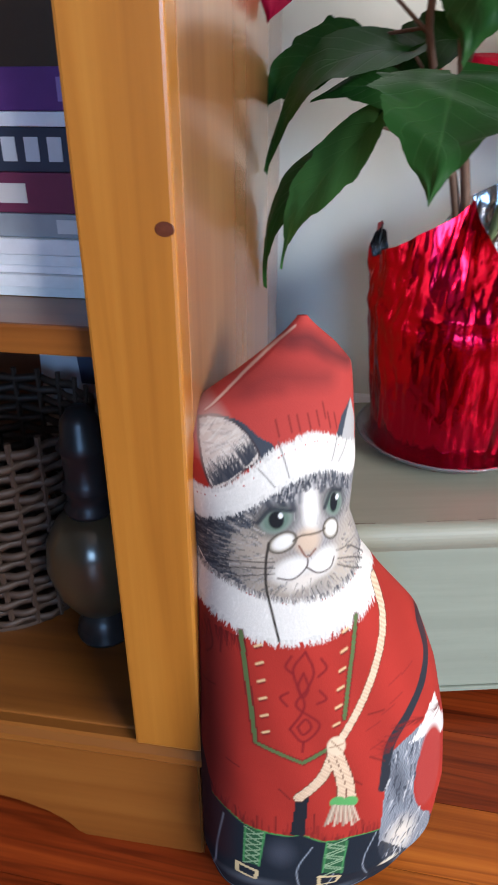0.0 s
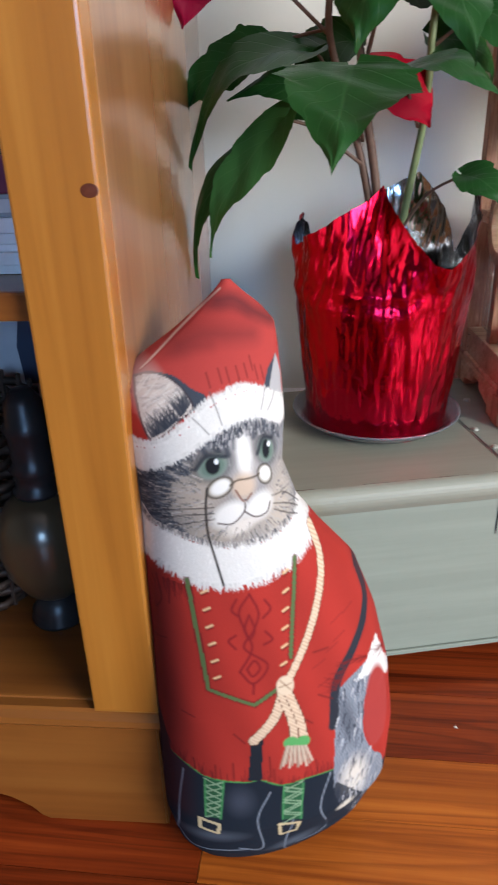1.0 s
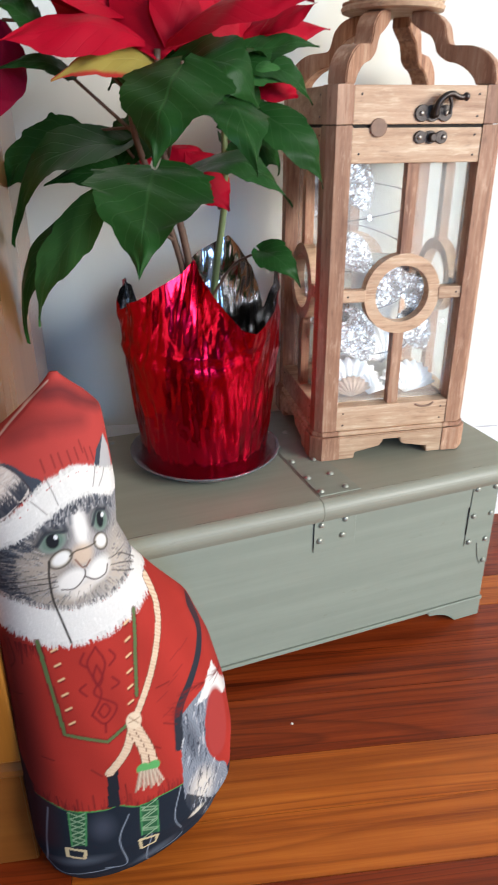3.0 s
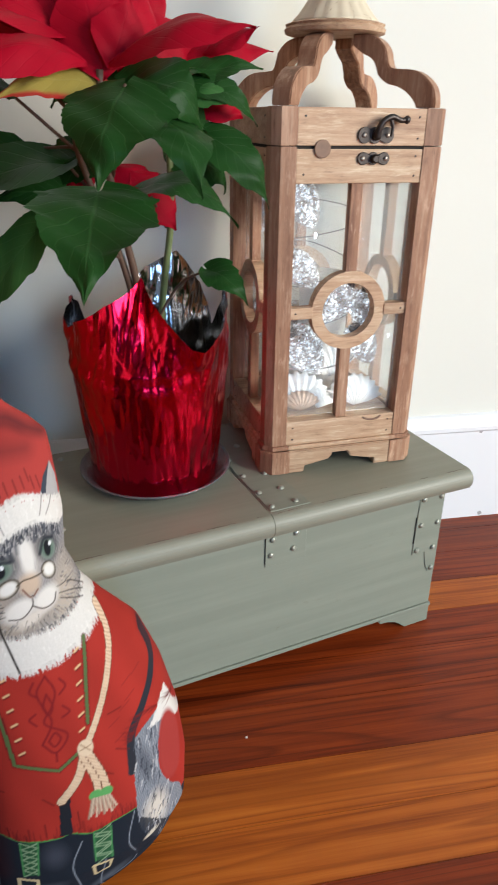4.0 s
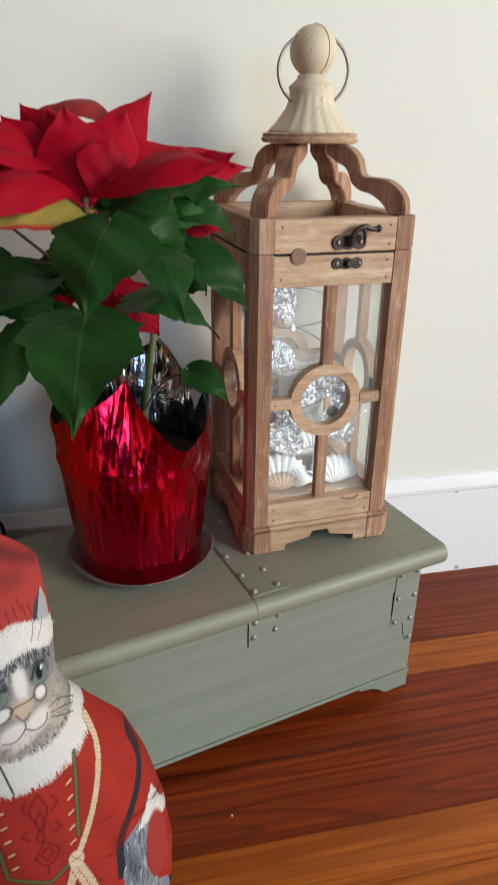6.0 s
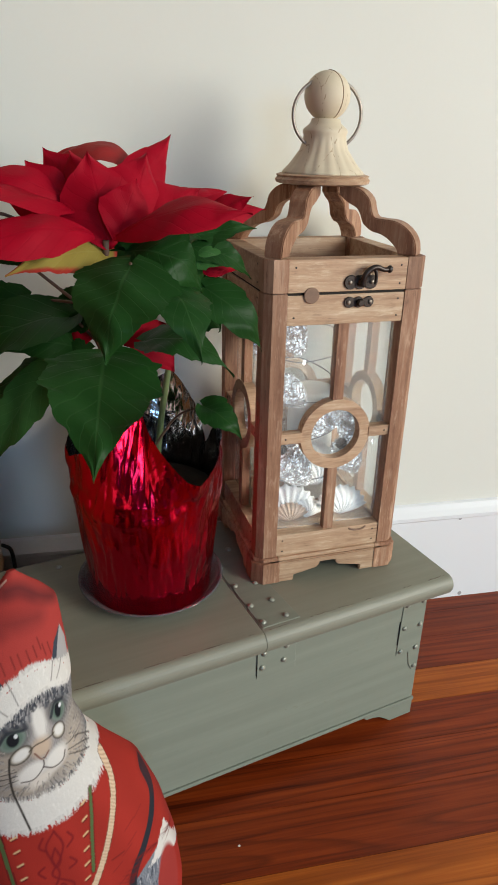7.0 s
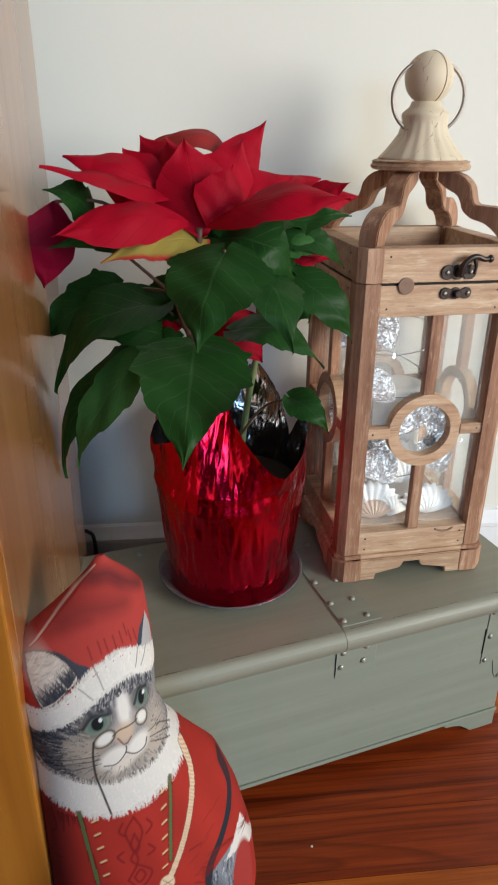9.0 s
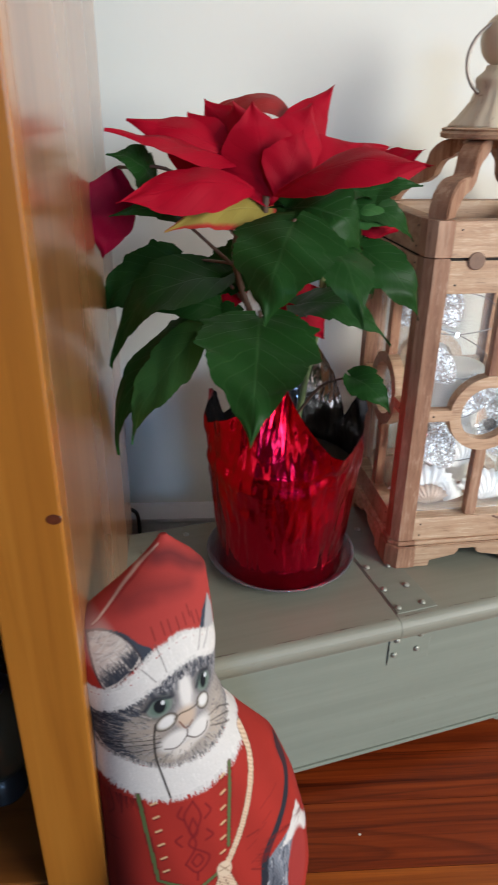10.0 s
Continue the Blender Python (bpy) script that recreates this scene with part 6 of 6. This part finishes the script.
def cone(x, y, z, rx, ry, rz, size, label="silver mercury-glass pine cone ornament in the lantern"):
    """Pine cone ornament: rows of scales on an egg-shaped body, with a cap and a hook."""
    ob = thing("pinecone_ornament", L_M @ pose(x, y, z, rx, ry, rz), label, "ornament", "pine cones in the lantern")
    bm = bmesh.new()
    rows = 13
    for j in range(rows):
        t = (j + 0.5) / rows
        zz = -size * t
        rad = 0.30 * size * math.sin(math.pi * min(1, 0.16 + 0.84 * t) ** 0.85) ** 0.75 + 0.002
        n = max(6, int(round(2 * math.pi * rad / 0.0058)))
        for i in range(n):
            a = 2 * math.pi * (i + 0.5 * (j % 2)) / n
            m = Matrix.Translation((rad * math.cos(a), rad * math.sin(a), zz)) @ Matrix.Rotation(a, 4, "Z") @ Matrix.Rotation(0.5, 4, "Y") @ Matrix.Diagonal((0.0022, 0.0034, 0.0036, 1))
            bmesh.ops.create_icosphere(bm, subdivisions=1, radius=1.0, matrix=m)
    me = lathe([(max(0.001, 0.285 * size * math.sin(math.pi * min(1, 0.16 + 0.84 * k / 12) ** 0.85) ** 0.75), -size * k / 12) for k in range(12, -1, -1)], 20)
    tmp = bpy.data.meshes.new("tmp")
    me.to_mesh(tmp)
    me.free()
    bm.from_mesh(tmp)
    bpy.data.meshes.remove(tmp)
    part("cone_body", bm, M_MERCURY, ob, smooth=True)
    part("cap", lathe([(0.0075, -0.002), (0.0078, 0.004), (0.006, 0.006)], 16), M_IRON, ob, "dark metal cap")
    part("hook", tube(smooth_line([(0, 0, 0.006), (0.003, 0, 0.010), (0, 0, 0.014), (-0.003, 0, 0.010), (0, 0, 0.006)]), 0.0005, None, 5), M_WIRE, ob)
    return ob


FLZ = 0.064
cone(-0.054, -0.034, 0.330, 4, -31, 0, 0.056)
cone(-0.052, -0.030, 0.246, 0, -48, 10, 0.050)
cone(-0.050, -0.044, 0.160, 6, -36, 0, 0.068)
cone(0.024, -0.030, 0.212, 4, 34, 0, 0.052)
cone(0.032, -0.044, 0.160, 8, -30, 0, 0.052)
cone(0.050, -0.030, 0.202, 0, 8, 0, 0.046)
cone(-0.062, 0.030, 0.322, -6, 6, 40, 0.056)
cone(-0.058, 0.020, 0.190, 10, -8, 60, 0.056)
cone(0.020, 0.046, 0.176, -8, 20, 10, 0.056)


def scallop(x, y, z, rx, ry, rz, size, material, label):
    """A fan shell with rounded ribs, domed."""
    n, m = 40, 14
    verts, faces = [], []
    for j in range(m + 1):
        t = j / m
        for i in range(n + 1):
            a = math.radians(-68 + 136 * i / n)
            rib = 1 + 0.05 * math.cos(i * 2 * math.pi * 9 / n) * t
            r = size * t * rib
            dome = 0.42 * size * math.sin(math.pi * (0.08 + 0.80 * t)) * (1 - 0.55 * (a / 1.25) ** 2) * (1 + 0.06 * math.cos(i * 2 * math.pi * 9 / n))
            verts.append((r * math.sin(a), -dome, r * math.cos(a)))
    for j in range(m):
        for i in range(n):
            k = j * (n + 1) + i
            faces.append((k, k + 1, k + n + 2, k + n + 1))
    me = bpy.data.meshes.new("shell")
    me.from_pydata(verts, [], faces)
    me.polygons.foreach_set("use_smooth", [True] * len(me.polygons))
    me.materials.append(material)
    ob = new("sea_shell", me)
    sol = ob.modifiers.new("thickness", "SOLIDIFY")
    sol.thickness = 0.0015
    ob.matrix_basis = L_M @ pose(x, y, z, rx, ry, rz)
    return tagged(ob, label, "shell", "shells in the lantern")


scallop(0.030, -0.056, FLZ + 0.001, -14, 8, 0, 0.040, M_SHELL, "white ribbed scallop shell in the lantern")
scallop(0.008, -0.024, FLZ + 0.030, -20, -6, 10, 0.056, M_SHELL, "large pale shell leaning on the candle")
scallop(-0.040, -0.040, FLZ + 0.001, -6, -10, -10, 0.044, M_SHELL, "tall white shell leaning in the lantern")
scallop(-0.040, -0.058, FLZ + 0.001, -10, -4, -10, 0.026, M_SHELL_TAN, "small tan shell on the lantern floor")
scallop(-0.018, -0.056, FLZ + 0.001, -24, 14, 10, 0.028, M_SHELL, "small rough white shell on the lantern floor")
scallop(0.030, 0.045, FLZ + 0.001, -10, 20, 160, 0.06, M_SHELL, "large white shell at the lantern's back")
candle = tagged(part("candle", lathe([(0.030, 0.0), (0.031, 0.003), (0.031, 0.150), (0.029, 0.154), (0.02, 0.152), (0.004, 0.150)], 40), plain("ivory_wax", (0.72, 0.70, 0.64), 0.45, 0.0, 0.05), None, "", True), "thick ivory pillar candle among the ornaments", "candle")
candle.matrix_basis = L_M @ pose(0.012, 0.02, FLZ)
M_FAIRY = plain("clear_wire", (0.45, 0.46, 0.48), 0.2, 0.6)
wire_pts = []
rw = random.Random(5)
for i in range(22):
    a = i * 1.35
    wire_pts.append((0.055 * math.cos(a) * rw.uniform(0.5, 1.0), 0.055 * math.sin(a) * rw.uniform(0.5, 1.0), FLZ + 0.008 + 0.0118 * i))
wires = tagged(part("string_light_wire", tube(smooth_line(wire_pts, 5), 0.0007, None, 5), M_FAIRY, None, "", True), "thin clear string-light wire coiled in the lantern", "wire")
wires.matrix_basis = L_M

M_LED = Nodes("cool_led", 0.3).m
M_LED.node_tree.nodes["Principled BSDF"].inputs["Emission Color"].default_value = (0.75, 0.85, 1.0, 1)
M_LED.node_tree.nodes["Principled BSDF"].inputs["Emission Strength"].default_value = 18.0
for i in range(1, 20, 4):
    bm = lathe([(0.0006, -0.003), (0.0014, -0.0015), (0.0014, 0.0015), (0.0006, 0.003)], 8)
    part("led_bulb", bm, M_LED, wires, "tiny cool-white LED bulb", True).matrix_basis = pose(*wire_pts[i])

# ---------------------------------------------------------------- floor planks, last
LINES = [0.79, 0.757, 0.695, 0.625, 0.562, 0.497, 0.430, 0.350, 0.284, 0.219, 0.155, 0.090, 0.025]
SAP = (0.562, 0.284, 0.219, 0.025)
while LINES[-1] > -5.0:
    LINES.append(LINES[-1] - 0.075)
rp = random.Random(3)
for y1, y0 in zip(LINES, LINES[1:]):
    g = 0.00035
    x = -3.6
    cut = rp.uniform(-1.3, -0.5) if y0 > 0 else rp.uniform(-1.3, 1.5)
    # sap boards stop here; darker heart pine to the left stands for shade
    if y0 in SAP:
        cut = -0.125
    for x0, x1 in ((x, cut), (cut, 2.6)):
        part("plank", box((x0 + g, y0 + g, -0.012), (x1 - g, y1 - g, 0.0), 0.0), M_PLANK_SAP if (y0 in SAP and x1 > 2) or (y0 < 0 and rp.random() < 0.35) else M_PLANK, floor)
crumb = tagged(part("paint_chip", lathe([(0.0016, 0.0), (0.0013, 0.0007), (0.0004, 0.0009)], 7), plain("chip_white", (0.7, 0.66, 0.6), 0.6)), "tiny pale chip lying on the floorboards", "chip")
crumb.matrix_basis = pose(0.100, 0.390, 0.0, 0, 0, 20)
